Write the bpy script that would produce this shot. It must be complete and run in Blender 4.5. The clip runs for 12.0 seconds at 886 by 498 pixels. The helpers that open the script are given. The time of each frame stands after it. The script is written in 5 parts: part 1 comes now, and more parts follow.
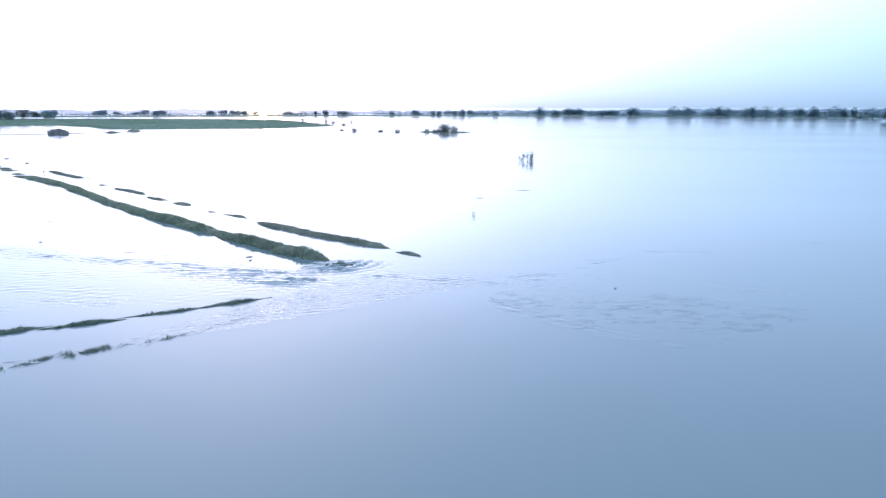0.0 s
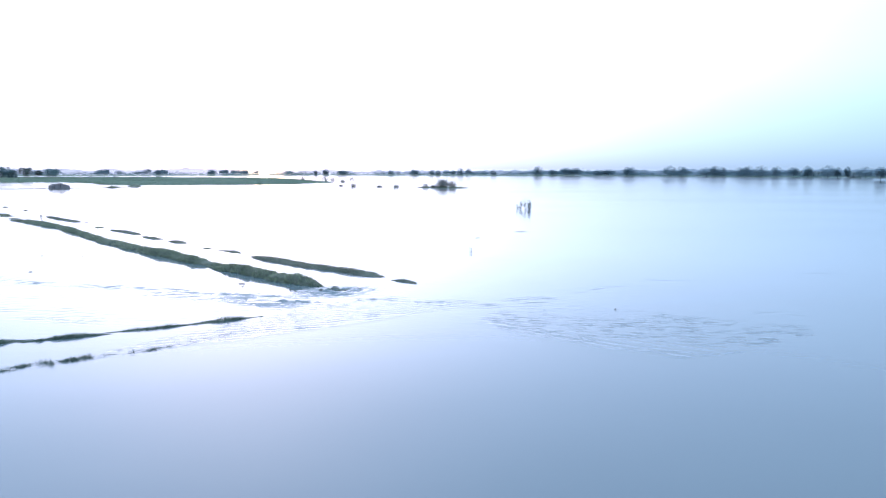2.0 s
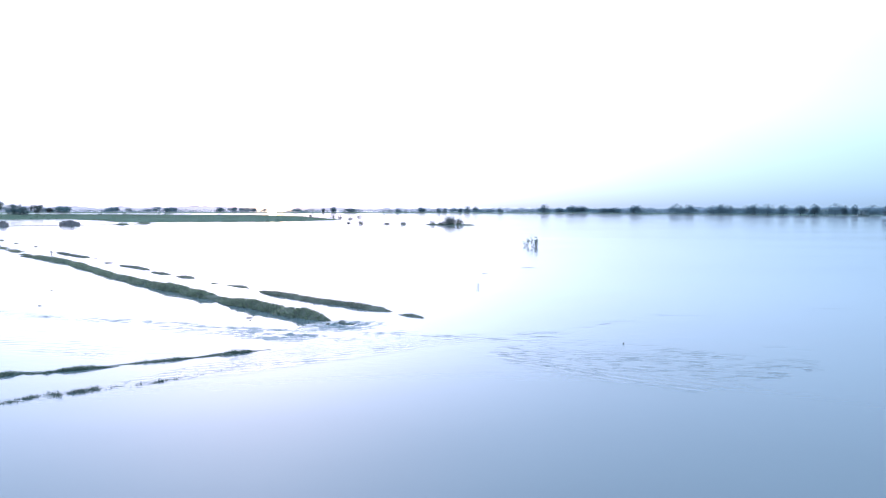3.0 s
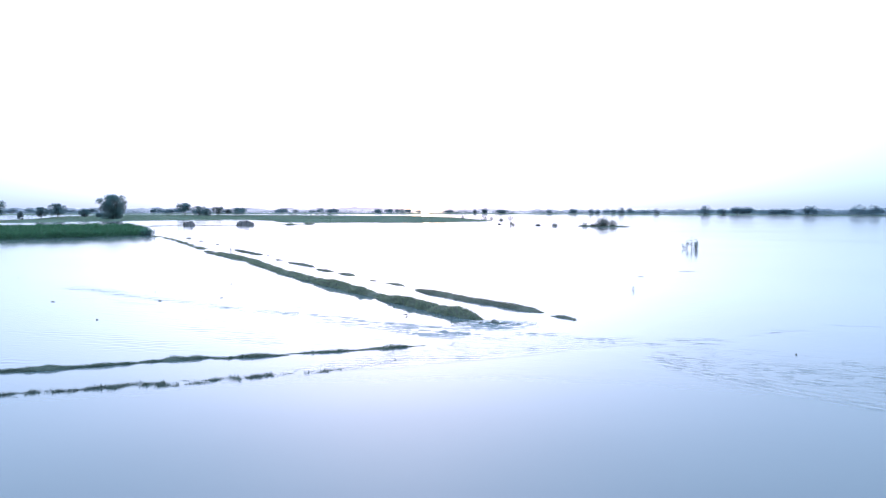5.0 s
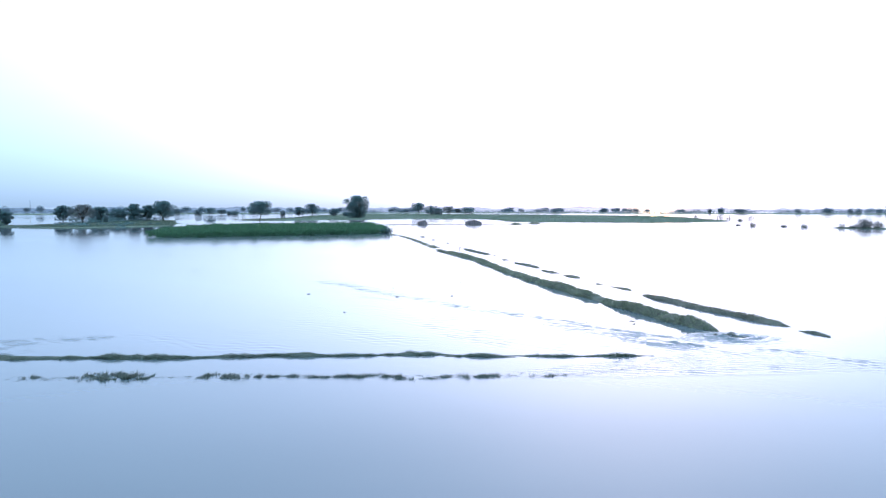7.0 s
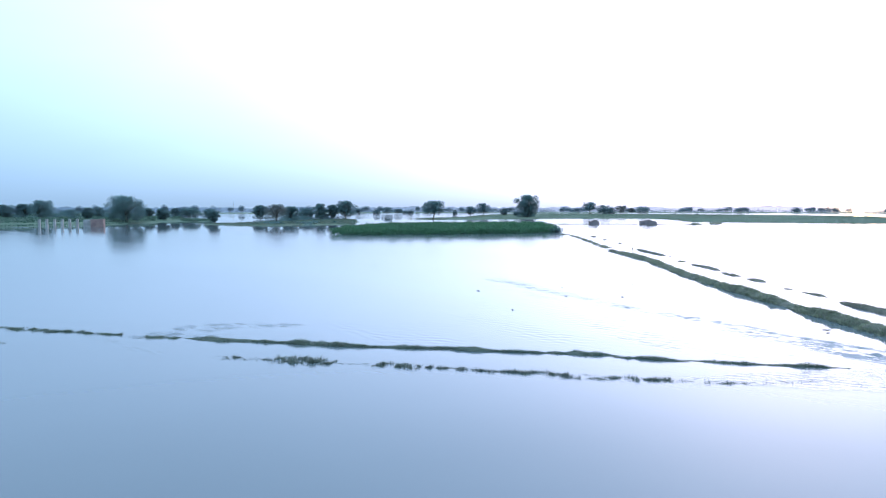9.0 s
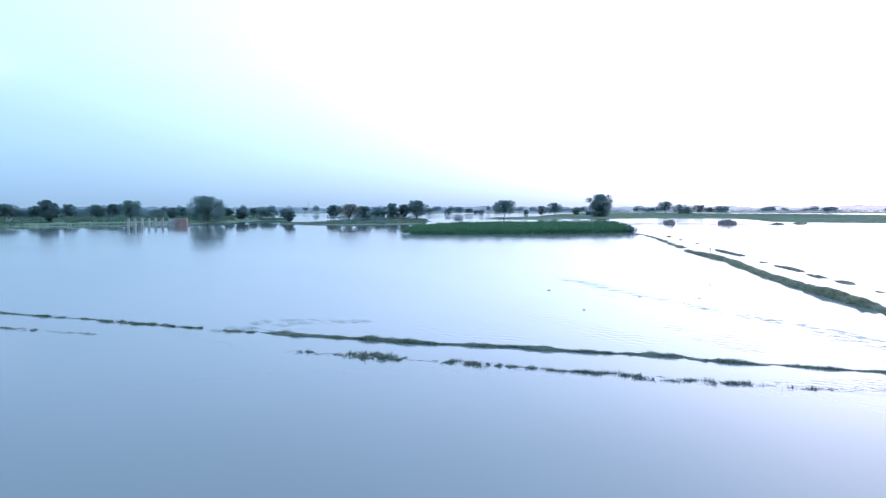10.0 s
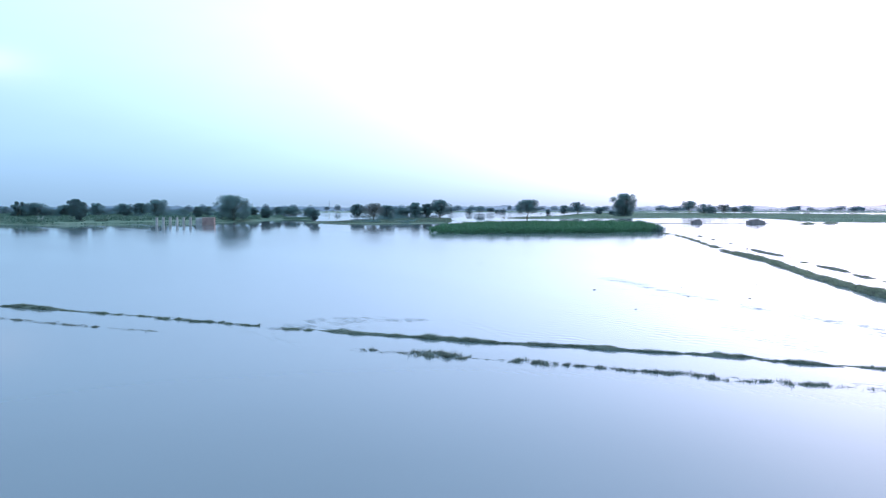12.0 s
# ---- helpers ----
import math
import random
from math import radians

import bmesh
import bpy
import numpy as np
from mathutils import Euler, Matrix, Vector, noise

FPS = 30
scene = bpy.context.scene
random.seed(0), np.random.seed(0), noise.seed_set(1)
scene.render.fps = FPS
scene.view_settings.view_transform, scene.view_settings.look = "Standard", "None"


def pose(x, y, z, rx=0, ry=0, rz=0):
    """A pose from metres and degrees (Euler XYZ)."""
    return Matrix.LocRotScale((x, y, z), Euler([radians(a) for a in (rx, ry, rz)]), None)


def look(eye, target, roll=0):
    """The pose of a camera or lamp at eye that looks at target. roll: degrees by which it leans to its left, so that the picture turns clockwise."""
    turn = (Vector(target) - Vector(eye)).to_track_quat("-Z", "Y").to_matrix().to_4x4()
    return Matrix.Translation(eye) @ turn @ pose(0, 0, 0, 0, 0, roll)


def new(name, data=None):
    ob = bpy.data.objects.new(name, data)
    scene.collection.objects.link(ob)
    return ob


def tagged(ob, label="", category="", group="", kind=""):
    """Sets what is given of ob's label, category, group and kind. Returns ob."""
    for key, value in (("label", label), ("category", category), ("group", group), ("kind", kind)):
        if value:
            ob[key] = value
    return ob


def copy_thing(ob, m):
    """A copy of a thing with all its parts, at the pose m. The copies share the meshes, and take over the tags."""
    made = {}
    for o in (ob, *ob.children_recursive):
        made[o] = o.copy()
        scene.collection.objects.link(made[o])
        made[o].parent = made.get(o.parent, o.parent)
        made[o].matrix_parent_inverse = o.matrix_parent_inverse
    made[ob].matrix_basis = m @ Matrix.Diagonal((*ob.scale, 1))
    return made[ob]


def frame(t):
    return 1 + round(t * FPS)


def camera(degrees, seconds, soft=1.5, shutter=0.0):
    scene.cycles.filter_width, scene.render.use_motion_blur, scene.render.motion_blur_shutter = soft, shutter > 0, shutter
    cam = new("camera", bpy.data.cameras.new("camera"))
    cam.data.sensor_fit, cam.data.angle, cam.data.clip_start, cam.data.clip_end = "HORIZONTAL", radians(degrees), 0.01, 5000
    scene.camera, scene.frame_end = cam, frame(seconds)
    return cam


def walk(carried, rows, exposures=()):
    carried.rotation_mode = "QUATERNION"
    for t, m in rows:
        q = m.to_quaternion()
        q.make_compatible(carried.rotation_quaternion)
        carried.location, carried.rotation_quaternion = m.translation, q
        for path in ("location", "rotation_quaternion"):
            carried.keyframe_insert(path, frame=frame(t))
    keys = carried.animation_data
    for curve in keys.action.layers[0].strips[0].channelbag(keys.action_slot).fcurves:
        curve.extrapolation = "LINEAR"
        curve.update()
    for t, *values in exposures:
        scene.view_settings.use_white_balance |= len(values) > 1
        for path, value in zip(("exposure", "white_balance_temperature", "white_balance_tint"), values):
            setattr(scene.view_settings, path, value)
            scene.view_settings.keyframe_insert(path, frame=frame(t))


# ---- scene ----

# ---- camera and its way: sinks from 5.5 m to 4.1 m, tilts up, turns left ----
cam = camera(64.5, 12.0, soft=1.2)
PATH = [
    (0, 0.011, -0.001, 5.456, 78.61, 0.03, 0.00),
    (0.5, 0.065, 0.033, 4.939, 78.63, 0.02, 0.02),
    (1, 0.035, 0.153, 4.364, 78.62, 0.02, -0.06),
    (1.5, 0.056, 0.271, 4.228, 78.61, -0.01, -0.06),
    (2, 0.094, 0.204, 4.177, 83.51, -0.05, -0.10),
    (2.5, 0.070, 0.198, 4.054, 86.59, -0.05, -0.16),
    (2.7, 0.083, 0.112, 4.076, 86.58, -0.06, -0.15),
    (4.3, 0.031, 0.201, 3.962, 86.67, -0.06, 6.50),
    (4.5, 0.075, 0.101, 3.976, 86.67, -0.06, 6.72),
    (5, -0.001, 0.030, 4.041, 86.67, -0.04, 12.70),
    (5.5, 0.008, 0.003, 4.099, 86.65, -0.01, 21.40),
    (6, 0.005, 0.031, 4.146, 86.62, -0.01, 24.40),
    (6.5, -0.014, -0.033, 4.191, 86.60, 0.01, 27.37),
    (7, -0.040, -0.049, 4.207, 86.59, 0.02, 30.88),
    (7.2, 0.010, -0.014, 4.150, 86.63, 0.03, 32.33),
    (8.8, 0.077, -0.134, 4.162, 86.53, 0.05, 43.25),
    (9, 0.087, -0.150, 4.163, 86.56, 0.06, 44.69),
    (9.5, 0.052, -0.097, 4.109, 86.58, 0.09, 47.93),
    (10, 0.077, -0.111, 4.102, 86.55, 0.12, 50.45),
    (10.5, 0.102, -0.092, 4.097, 86.55, 0.14, 51.67),
    (11, 0.075, -0.175, 4.125, 86.52, 0.13, 52.27),
    (11.5, -0.178, -0.421, 4.119, 86.50, 0.10, 52.21),
    (12, -0.718, -1.079, 4.085, 86.50, 0.07, 52.02),
]
walk(cam, [(t, pose(x, y, z, rx, ry, rz)) for t, x, y, z, rx, ry, rz in PATH])

# ---- light: bright hazy evening sky with the sun at the horizon ----
SUN_AZ = radians(14.1)          # to the left of +y
SUN_EL = radians(0.5)
SUN_X, SUN_Y = -math.sin(SUN_AZ), math.cos(SUN_AZ)

world = bpy.data.worlds.new("world")
scene.world = world
world.use_nodes = True
wt = world.node_tree
wt.nodes.clear()


def wnode(kind, **values):
    n = wt.nodes.new(kind)
    for k, v in values.items():
        n.inputs[k].default_value = v
    return n


def wmath(op, a, b=None, c=None, clamp=False):
    n = wt.nodes.new("ShaderNodeMath")
    n.operation = op
    n.use_clamp = clamp
    for i, v in enumerate((a, b, c)):
        if v is None:
            continue
        if isinstance(v, (int, float)):
            n.inputs[i].default_value = v
        else:
            wt.links.new(v, n.inputs[i])
    return n.outputs[0]


tc = wt.nodes.new("ShaderNodeTexCoord")
sep = wt.nodes.new("ShaderNodeSeparateXYZ")
wt.links.new(tc.outputs["Generated"], sep.inputs[0])
nx, ny, nz = sep.outputs
GLOW_X, GLOW_Y = -math.sin(SUN_AZ + radians(2.4)), math.cos(SUN_AZ + radians(2.4))
ahead = wmath("ADD", wmath("MULTIPLY", nx, GLOW_X), wmath("MULTIPLY", ny, GLOW_Y))
aside = wmath("SUBTRACT", wmath("MULTIPLY", nx, GLOW_Y), wmath("MULTIPLY", ny, GLOW_X))
az = wmath("ABSOLUTE", wmath("ARCTAN2", aside, ahead))
off = wmath("SUBTRACT", wmath("SQRT", wmath("ADD", wmath("MULTIPLY", az, az), 0.035)), 0.034)  # az with a rounded top towards the sun
el = wmath("ARCSINE", wmath("MAXIMUM", nz, 0.0))
# the haze band dims the lowest few degrees, the glow round the sun fades sideways
lift = wmath("SUBTRACT", 7.0, wmath("MULTIPLY", wmath("EXPONENT", wmath("DIVIDE", el, -0.087)), 2.1))
thick = wmath("SUBTRACT", 7.0, wmath("MULTIPLY", wmath("EXPONENT", wmath("DIVIDE", el, -0.06)), 5.0))  # the glow drowns deeper in the haze
reach = wmath("SUBTRACT", -0.282, wmath("MULTIPLY", el, 0.95))  # wider higher up
glow = wmath("MULTIPLY", thick, wmath("MULTIPLY", wmath("EXPONENT", wmath("DIVIDE", off, reach)), 0.87))
warm = wmath("MULTIPLY", thick, wmath("MULTIPLY", wmath("EXPONENT", wmath("DIVIDE", off, -0.17)), wmath("MULTIPLY", wmath("EXPONENT", wmath("DIVIDE", el, -0.32)), 1.5)))
back = wt.nodes.new("ShaderNodeMapRange")
back.interpolation_type = "SMOOTHSTEP"
wt.links.new(az, back.inputs["Value"])
back.inputs["From Min"].default_value, back.inputs["From Max"].default_value = 1.3, 2.4
back.inputs["To Min"].default_value, back.inputs["To Max"].default_value = 0.155, 0.28
blue = wmath("MULTIPLY", lift, back.outputs[0])
high = wt.nodes.new("ShaderNodeMapRange")
high.interpolation_type = "SMOOTHSTEP"
wt.links.new(el, high.inputs["Value"])
high.inputs["From Min"].default_value, high.inputs["From Max"].default_value = 0.40, 1.25
clear = wmath("SUBTRACT", 1.0, high.outputs[0])
fade = wt.nodes.new("ShaderNodeMapRange")
fade.interpolation_type = "SMOOTHSTEP"
wt.links.new(el, fade.inputs["Value"])
fade.inputs["From Min"].default_value, fade.inputs["From Max"].default_value = 0.10, 0.36
fade.inputs["To Min"].default_value, fade.inputs["To Max"].default_value = 1.0, 0.72
glow = wmath("MULTIPLY", wmath("MULTIPLY", glow, fade.outputs[0]), clear)
warm = wmath("MULTIPLY", warm, clear)
blue = wmath("MULTIPLY", blue, clear)
sunward = wmath("EXPONENT", wmath("MULTIPLY", wmath("POWER", wmath("DIVIDE", az, 0.9), 2.0), -1.0))
zenith = wmath("MULTIPLY", high.outputs[0], 3.75)
flush = wmath("MULTIPLY", high.outputs[0], wmath("MULTIPLY", sunward, 3.7))
# faint thin cloud
stretch = wt.nodes.new("ShaderNodeVectorMath")
stretch.operation = "MULTIPLY"
stretch.inputs[1].default_value = (2.2, 2.2, 9.0)
wt.links.new(tc.outputs["Generated"], stretch.inputs[0])
cloud = wnode("ShaderNodeTexNoise", Scale=1.6, Detail=4.0, Roughness=0.5)
wt.links.new(stretch.outputs[0], cloud.inputs["Vector"])
veil = wmath("ADD", 0.93, wmath("MULTIPLY", cloud.outputs[0], 0.14))


def tinted(value, colour):
    n = wt.nodes.new("ShaderNodeVectorMath")
    n.operation = "SCALE"
    n.inputs[0].default_value = colour
    wt.links.new(wmath("MULTIPLY", value, veil), n.inputs["Scale"])
    return n.outputs[0]


tint = wt.nodes.new("ShaderNodeVectorMath")
tint.operation = "ADD"
wt.links.new(tinted(glow, (0.60, 0.677, 0.97)), tint.inputs[0])
wt.links.new(tinted(blue, (0.36, 0.64, 0.985)), tint.inputs[1])
overhead = wt.nodes.new("ShaderNodeVectorMath")
overhead.operation = "ADD"
wt.links.new(tint.outputs[0], overhead.inputs[0])
wt.links.new(tinted(zenith, (0.265, 0.60, 1.0)), overhead.inputs[1])
flushed = wt.nodes.new("ShaderNodeVectorMath")
flushed.operation = "ADD"
wt.links.new(overhead.outputs[0], flushed.inputs[0])
wt.links.new(tinted(flush, (0.63, 0.69, 0.79)), flushed.inputs[1])
tint2 = wt.nodes.new("ShaderNodeVectorMath")
tint2.operation = "ADD"
wt.links.new(flushed.outputs[0], tint2.inputs[0])
wt.links.new(tinted(warm, (0.55, 0.26, 0.08)), tint2.inputs[1])
# one small pale cloud low in the sky, well away from the sun
def bump_at(value, centre, width):
    return wmath("POWER", wmath("DIVIDE", wmath("SUBTRACT", value, centre), width), 2.0)


puff = wmath("EXPONENT", wmath("MULTIPLY", wmath("ADD", bump_at(az, 1.2, 0.06), bump_at(el, 0.168, 0.02)), -1.0))
puff = wmath("MULTIPLY", puff, wmath("MULTIPLY", cloud.outputs[0], 0.55))
tint3 = wt.nodes.new("ShaderNodeVectorMath")
tint3.operation = "ADD"
wt.links.new(tint2.outputs[0], tint3.inputs[0])
wt.links.new(tinted(puff, (0.7, 0.45, 0.3)), tint3.inputs[1])
# the low sun's own aureole in the haze
toward = wmath("ADD", wmath("ADD", wmath("MULTIPLY", nx, SUN_X), wmath("MULTIPLY", ny, SUN_Y)), wmath("MULTIPLY", nz, 0.008))
spread = wmath("DIVIDE", wmath("SUBTRACT", 1.00003, toward), 0.0004)
aureole = wmath("EXPONENT", wmath("MULTIPLY", spread, -1.0))
tint4 = wt.nodes.new("ShaderNodeVectorMath")
tint4.operation = "ADD"
wt.links.new(tint3.outputs[0], tint4.inputs[0])
wt.links.new(tinted(aureole, (14.0, 8.0, 2.6)), tint4.inputs[1])
haze_bg = wnode("ShaderNodeBackground", Strength=1.0)
wt.links.new(tint4.outputs[0], haze_bg.inputs["Color"])
sky = wt.nodes.new("ShaderNodeTexSky")
sky.sky_type = "NISHITA"
sky.sun_disc = False
sky.sun_elevation, sky.sun_rotation = SUN_EL, -SUN_AZ
sky.ozone_density = 4.0
sky.dust_density = 0.2
sky_bg = wnode("ShaderNodeBackground", Strength=0.05)
wt.links.new(sky.outputs[0], sky_bg.inputs["Color"])
both = wt.nodes.new("ShaderNodeAddShader")
wt.links.new(haze_bg.outputs[0], both.inputs[0])
wt.links.new(sky_bg.outputs[0], both.inputs[1])
out = wt.nodes.new("ShaderNodeOutputWorld")
wt.links.new(both.outputs[0], out.inputs[0])

sun = new("sun", bpy.data.lights.new("sun", "SUN"))
sun.data.energy, sun.data.angle, sun.data.color = 0.1, radians(0.6), (1.0, 0.78, 0.5)
sun.matrix_world = look((SUN_X * 50, SUN_Y * 50, 50 * math.tan(SUN_EL)), (0, 0, 0))

# ---- materials ----
def material(name, rough=0.9, spec=0.3):
    m = bpy.data.materials.new(name)
    m.use_nodes = True
    b = m.node_tree.nodes["Principled BSDF"]
    b.inputs["Roughness"].default_value = rough
    b.inputs["Specular IOR Level"].default_value = spec
    return m, m.node_tree, b


def node(nt, kind, **values):
    n = nt.nodes.new(kind)
    for k, v in values.items():
        n.inputs[k].default_value = v
    return n


def ramp(nt, source, stops):
    r = nt.nodes.new("ShaderNodeValToRGB")
    e = r.color_ramp.elements
    while len(e) < len(stops):
        e.new(0.5)
    for i, (p, c) in enumerate(stops):
        e[i].position, e[i].color = p, (*c, 1)
    nt.links.new(source, r.inputs[0])
    return r.outputs[0]


def two_scale(name, dark, mid, light, coarse, fine, rough=0.9, spec=0.2, bump=0.3, depth=0.03):
    """Earth, mud, brick or plaster: stains at one scale, grain at another, with relief."""
    m, nt, b = material(name, rough, spec)
    co = nt.nodes.new("ShaderNodeTexCoord")
    n1 = node(nt, "ShaderNodeTexNoise", Scale=coarse, Detail=5.0, Roughness=0.6)
    n2 = node(nt, "ShaderNodeTexNoise", Scale=fine, Detail=4.0, Roughness=0.65)
    for n in (n1, n2):
        nt.links.new(co.outputs["Object"], n.inputs["Vector"])
    mx = nt.nodes.new("ShaderNodeMath")
    mx.operation = "MULTIPLY_ADD"
    nt.links.new(n2.outputs[0], mx.inputs[0])
    mx.inputs[1].default_value = 0.45
    sc = nt.nodes.new("ShaderNodeMath")
    sc.operation = "MULTIPLY"
    nt.links.new(n1.outputs[0], sc.inputs[0])
    sc.inputs[1].default_value = 0.6
    nt.links.new(sc.outputs[0], mx.inputs[2])
    nt.links.new(ramp(nt, mx.outputs[0], ((0.35, dark), (0.52, mid), (0.7, light))), b.inputs["Base Color"])
    bp = node(nt, "ShaderNodeBump", Strength=bump, Distance=depth)
    nt.links.new(n2.outputs[0], bp.inputs["Height"])
    nt.links.new(bp.outputs[0], b.inputs["Normal"])
    return m


def foliage(name, dark, light, passing=0.35, rough=0.5, hazed=0.0):
    """Leaves and blades: each island its own tone, some light passes through. The last share makes leaves see-through
    in place of haze.
    """
    m, nt, b = material(name, rough, 0.5)
    geo = nt.nodes.new("ShaderNodeNewGeometry")
    info = nt.nodes.new("ShaderNodeObjectInfo")
    mixr = nt.nodes.new("ShaderNodeMath")
    mixr.operation = "MULTIPLY_ADD"
    nt.links.new(info.outputs["Random"], mixr.inputs[0])
    mixr.inputs[1].default_value = 0.35
    half = nt.nodes.new("ShaderNodeMath")
    half.operation = "MULTIPLY"
    nt.links.new(geo.outputs["Random Per Island"], half.inputs[0])
    half.inputs[1].default_value = 0.65
    nt.links.new(half.outputs[0], mixr.inputs[2])
    col = ramp(nt, mixr.outputs[0], ((0.0, dark), (0.75, light), (1.0, tuple(c * 1.25 for c in light))))
    nt.links.new(col, b.inputs["Base Color"])
    tr = nt.nodes.new("ShaderNodeBsdfTranslucent")
    nt.links.new(col, tr.inputs["Color"])
    mix = nt.nodes.new("ShaderNodeMixShader")
    mix.inputs[0].default_value = passing
    nt.links.new(b.outputs[0], mix.inputs[1])
    nt.links.new(tr.outputs[0], mix.inputs[2])
    nt.links.new(mix.outputs[0], nt.nodes["Material Output"].inputs[0])
    # a transparent share pales the leaves the way haze would
    if hazed:
        haze_clear = nt.nodes.new("ShaderNodeBsdfTransparent")
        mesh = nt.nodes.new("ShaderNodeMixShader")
        mesh.inputs[0].default_value = hazed
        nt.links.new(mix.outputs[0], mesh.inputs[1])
        nt.links.new(haze_clear.outputs[0], mesh.inputs[2])
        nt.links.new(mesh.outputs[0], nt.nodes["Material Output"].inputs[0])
    return m


def water_material():
    m, nt, b = material("flood_water", 0.05, 0.5)
    b.inputs["IOR"].default_value = 1.26
    co = nt.nodes.new("ShaderNodeTexCoord")
    silt = node(nt, "ShaderNodeTexNoise", Scale=0.03, Detail=5.0, Roughness=0.6)
    nt.links.new(co.outputs["Object"], silt.inputs["Vector"])
    nt.links.new(ramp(nt, silt.outputs[0], ((0.3, (0.077, 0.089, 0.092)), (0.7, (0.095, 0.108, 0.110)))), b.inputs["Base Color"])
    # slow swell, fine ripple, and a chop where the water runs fast
    sw = nt.nodes.new("ShaderNodeMapping")
    sw.inputs["Scale"].default_value = (0.25, 0.6, 1.0)
    nt.links.new(co.outputs["Object"], sw.inputs["Vector"])
    swell = node(nt, "ShaderNodeTexNoise", Scale=1.0, Detail=3.0, Roughness=0.5)
    nt.links.new(sw.outputs[0], swell.inputs["Vector"])
    chop = node(nt, "ShaderNodeTexNoise", Scale=22.0, Detail=3.0, Roughness=0.55, Distortion=0.25)
    cm = nt.nodes.new("ShaderNodeMapping")
    cm.inputs["Scale"].default_value = (0.26, 1.2, 1.0)
    nt.links.new(co.outputs["Object"], cm.inputs["Vector"])
    nt.links.new(cm.outputs[0], chop.inputs["Vector"])
    flow = nt.nodes.new("ShaderNodeAttribute")
    flow.attribute_name = "flow"
    crest = nt.nodes.new("ShaderNodeMapRange")
    nt.links.new(chop.outputs[0], crest.inputs["Value"])
    crest.inputs["From Min"].default_value, crest.inputs["From Max"].default_value = 0.53, 0.76
    cf = nt.nodes.new("ShaderNodeMath")
    cf.operation = "MULTIPLY"
    nt.links.new(crest.outputs[0], cf.inputs[0])
    nt.links.new(flow.outputs["Fac"], cf.inputs[1])
    b1 = node(nt, "ShaderNodeBump", Strength=0.07, Distance=0.06)
    nt.links.new(swell.outputs[0], b1.inputs["Height"])
    b2 = node(nt, "ShaderNodeBump", Strength=0.65, Distance=0.035)
    nt.links.new(cf.outputs[0], b2.inputs["Height"])
    fm = nt.nodes.new("ShaderNodeMapping")
    fm.inputs["Scale"].default_value = (0.6, 2.4, 1.0)
    nt.links.new(co.outputs["Object"], fm.inputs["Vector"])
    fine = node(nt, "ShaderNodeTexNoise", Scale=2.2, Detail=3.0, Roughness=0.6)
    nt.links.new(fm.outputs[0], fine.inputs["Vector"])
    b0 = node(nt, "ShaderNodeBump", Strength=0.15, Distance=0.012)
    nt.links.new(fine.outputs[0], b0.inputs["Height"])
    nt.links.new(b1.outputs[0], b0.inputs["Normal"])
    nt.links.new(b0.outputs[0], b2.inputs["Normal"])
    nt.links.new(b2.outputs[0], b.inputs["Normal"])
    # wind lanes: dull and glassy patches
    ln = nt.nodes.new("ShaderNodeMapping")
    ln.inputs["Scale"].default_value = (0.02, 0.06, 1.0)
    nt.links.new(co.outputs["Object"], ln.inputs["Vector"])
    lane = node(nt, "ShaderNodeTexNoise", Scale=1.0, Detail=4.0, Roughness=0.55)
    nt.links.new(ln.outputs[0], lane.inputs["Vector"])
    mr = nt.nodes.new("ShaderNodeMapRange")
    nt.links.new(lane.outputs[0], mr.inputs["Value"])
    mr.inputs["From Min"].default_value, mr.inputs["From Max"].default_value = 0.35, 0.65
    mr.inputs["To Min"].default_value, mr.inputs["To Max"].default_value = 0.075, 0.12
    lee = nt.nodes.new("ShaderNodeAttribute")
    lee.attribute_name = "calm"
    still = node(nt, "ShaderNodeMapRange")
    nt.links.new(lee.outputs["Fac"], still.inputs["Value"])
    still.inputs["To Min"].default_value, still.inputs["To Max"].default_value = 1.0, 0.2
    # cat's-paws: long breezy streaks that cross the calm water
    cat = nt.nodes.new("ShaderNodeMapping")
    cat.inputs["Rotation"].default_value = (0, 0, radians(-68))
    cat.inputs["Scale"].default_value = (0.02, 0.22, 1.0)
    nt.links.new(co.outputs["Object"], cat.inputs["Vector"])
    paws = node(nt, "ShaderNodeTexNoise", Scale=1.0, Detail=2.0, Roughness=0.5)
    nt.links.new(cat.outputs[0], paws.inputs["Vector"])
    streak = nt.nodes.new("ShaderNodeMapRange")
    nt.links.new(paws.outputs[0], streak.inputs["Value"])
    streak.inputs["From Min"].default_value, streak.inputs["From Max"].default_value = 0.60, 0.66
    breeze = nt.nodes.new("ShaderNodeMath")
    breeze.operation = "MAXIMUM"
    nt.links.new(still.outputs[0], breeze.inputs[0])
    nt.links.new(streak.outputs[0], breeze.inputs[1])
    stir = nt.nodes.new("ShaderNodeAttribute")
    stir.attribute_name = "stir"
    stirred = nt.nodes.new("ShaderNodeMath")
    stirred.operation = "MULTIPLY_ADD"
    nt.links.new(stir.outputs["Fac"], stirred.inputs[0])
    stirred.inputs[1].default_value = -0.07
    nt.links.new(mr.outputs[0], stirred.inputs[2])
    rough = nt.nodes.new("ShaderNodeMath")
    rough.operation = "MULTIPLY"
    nt.links.new(stirred.outputs[0], rough.inputs[0])
    nt.links.new(breeze.outputs[0], rough.inputs[1])
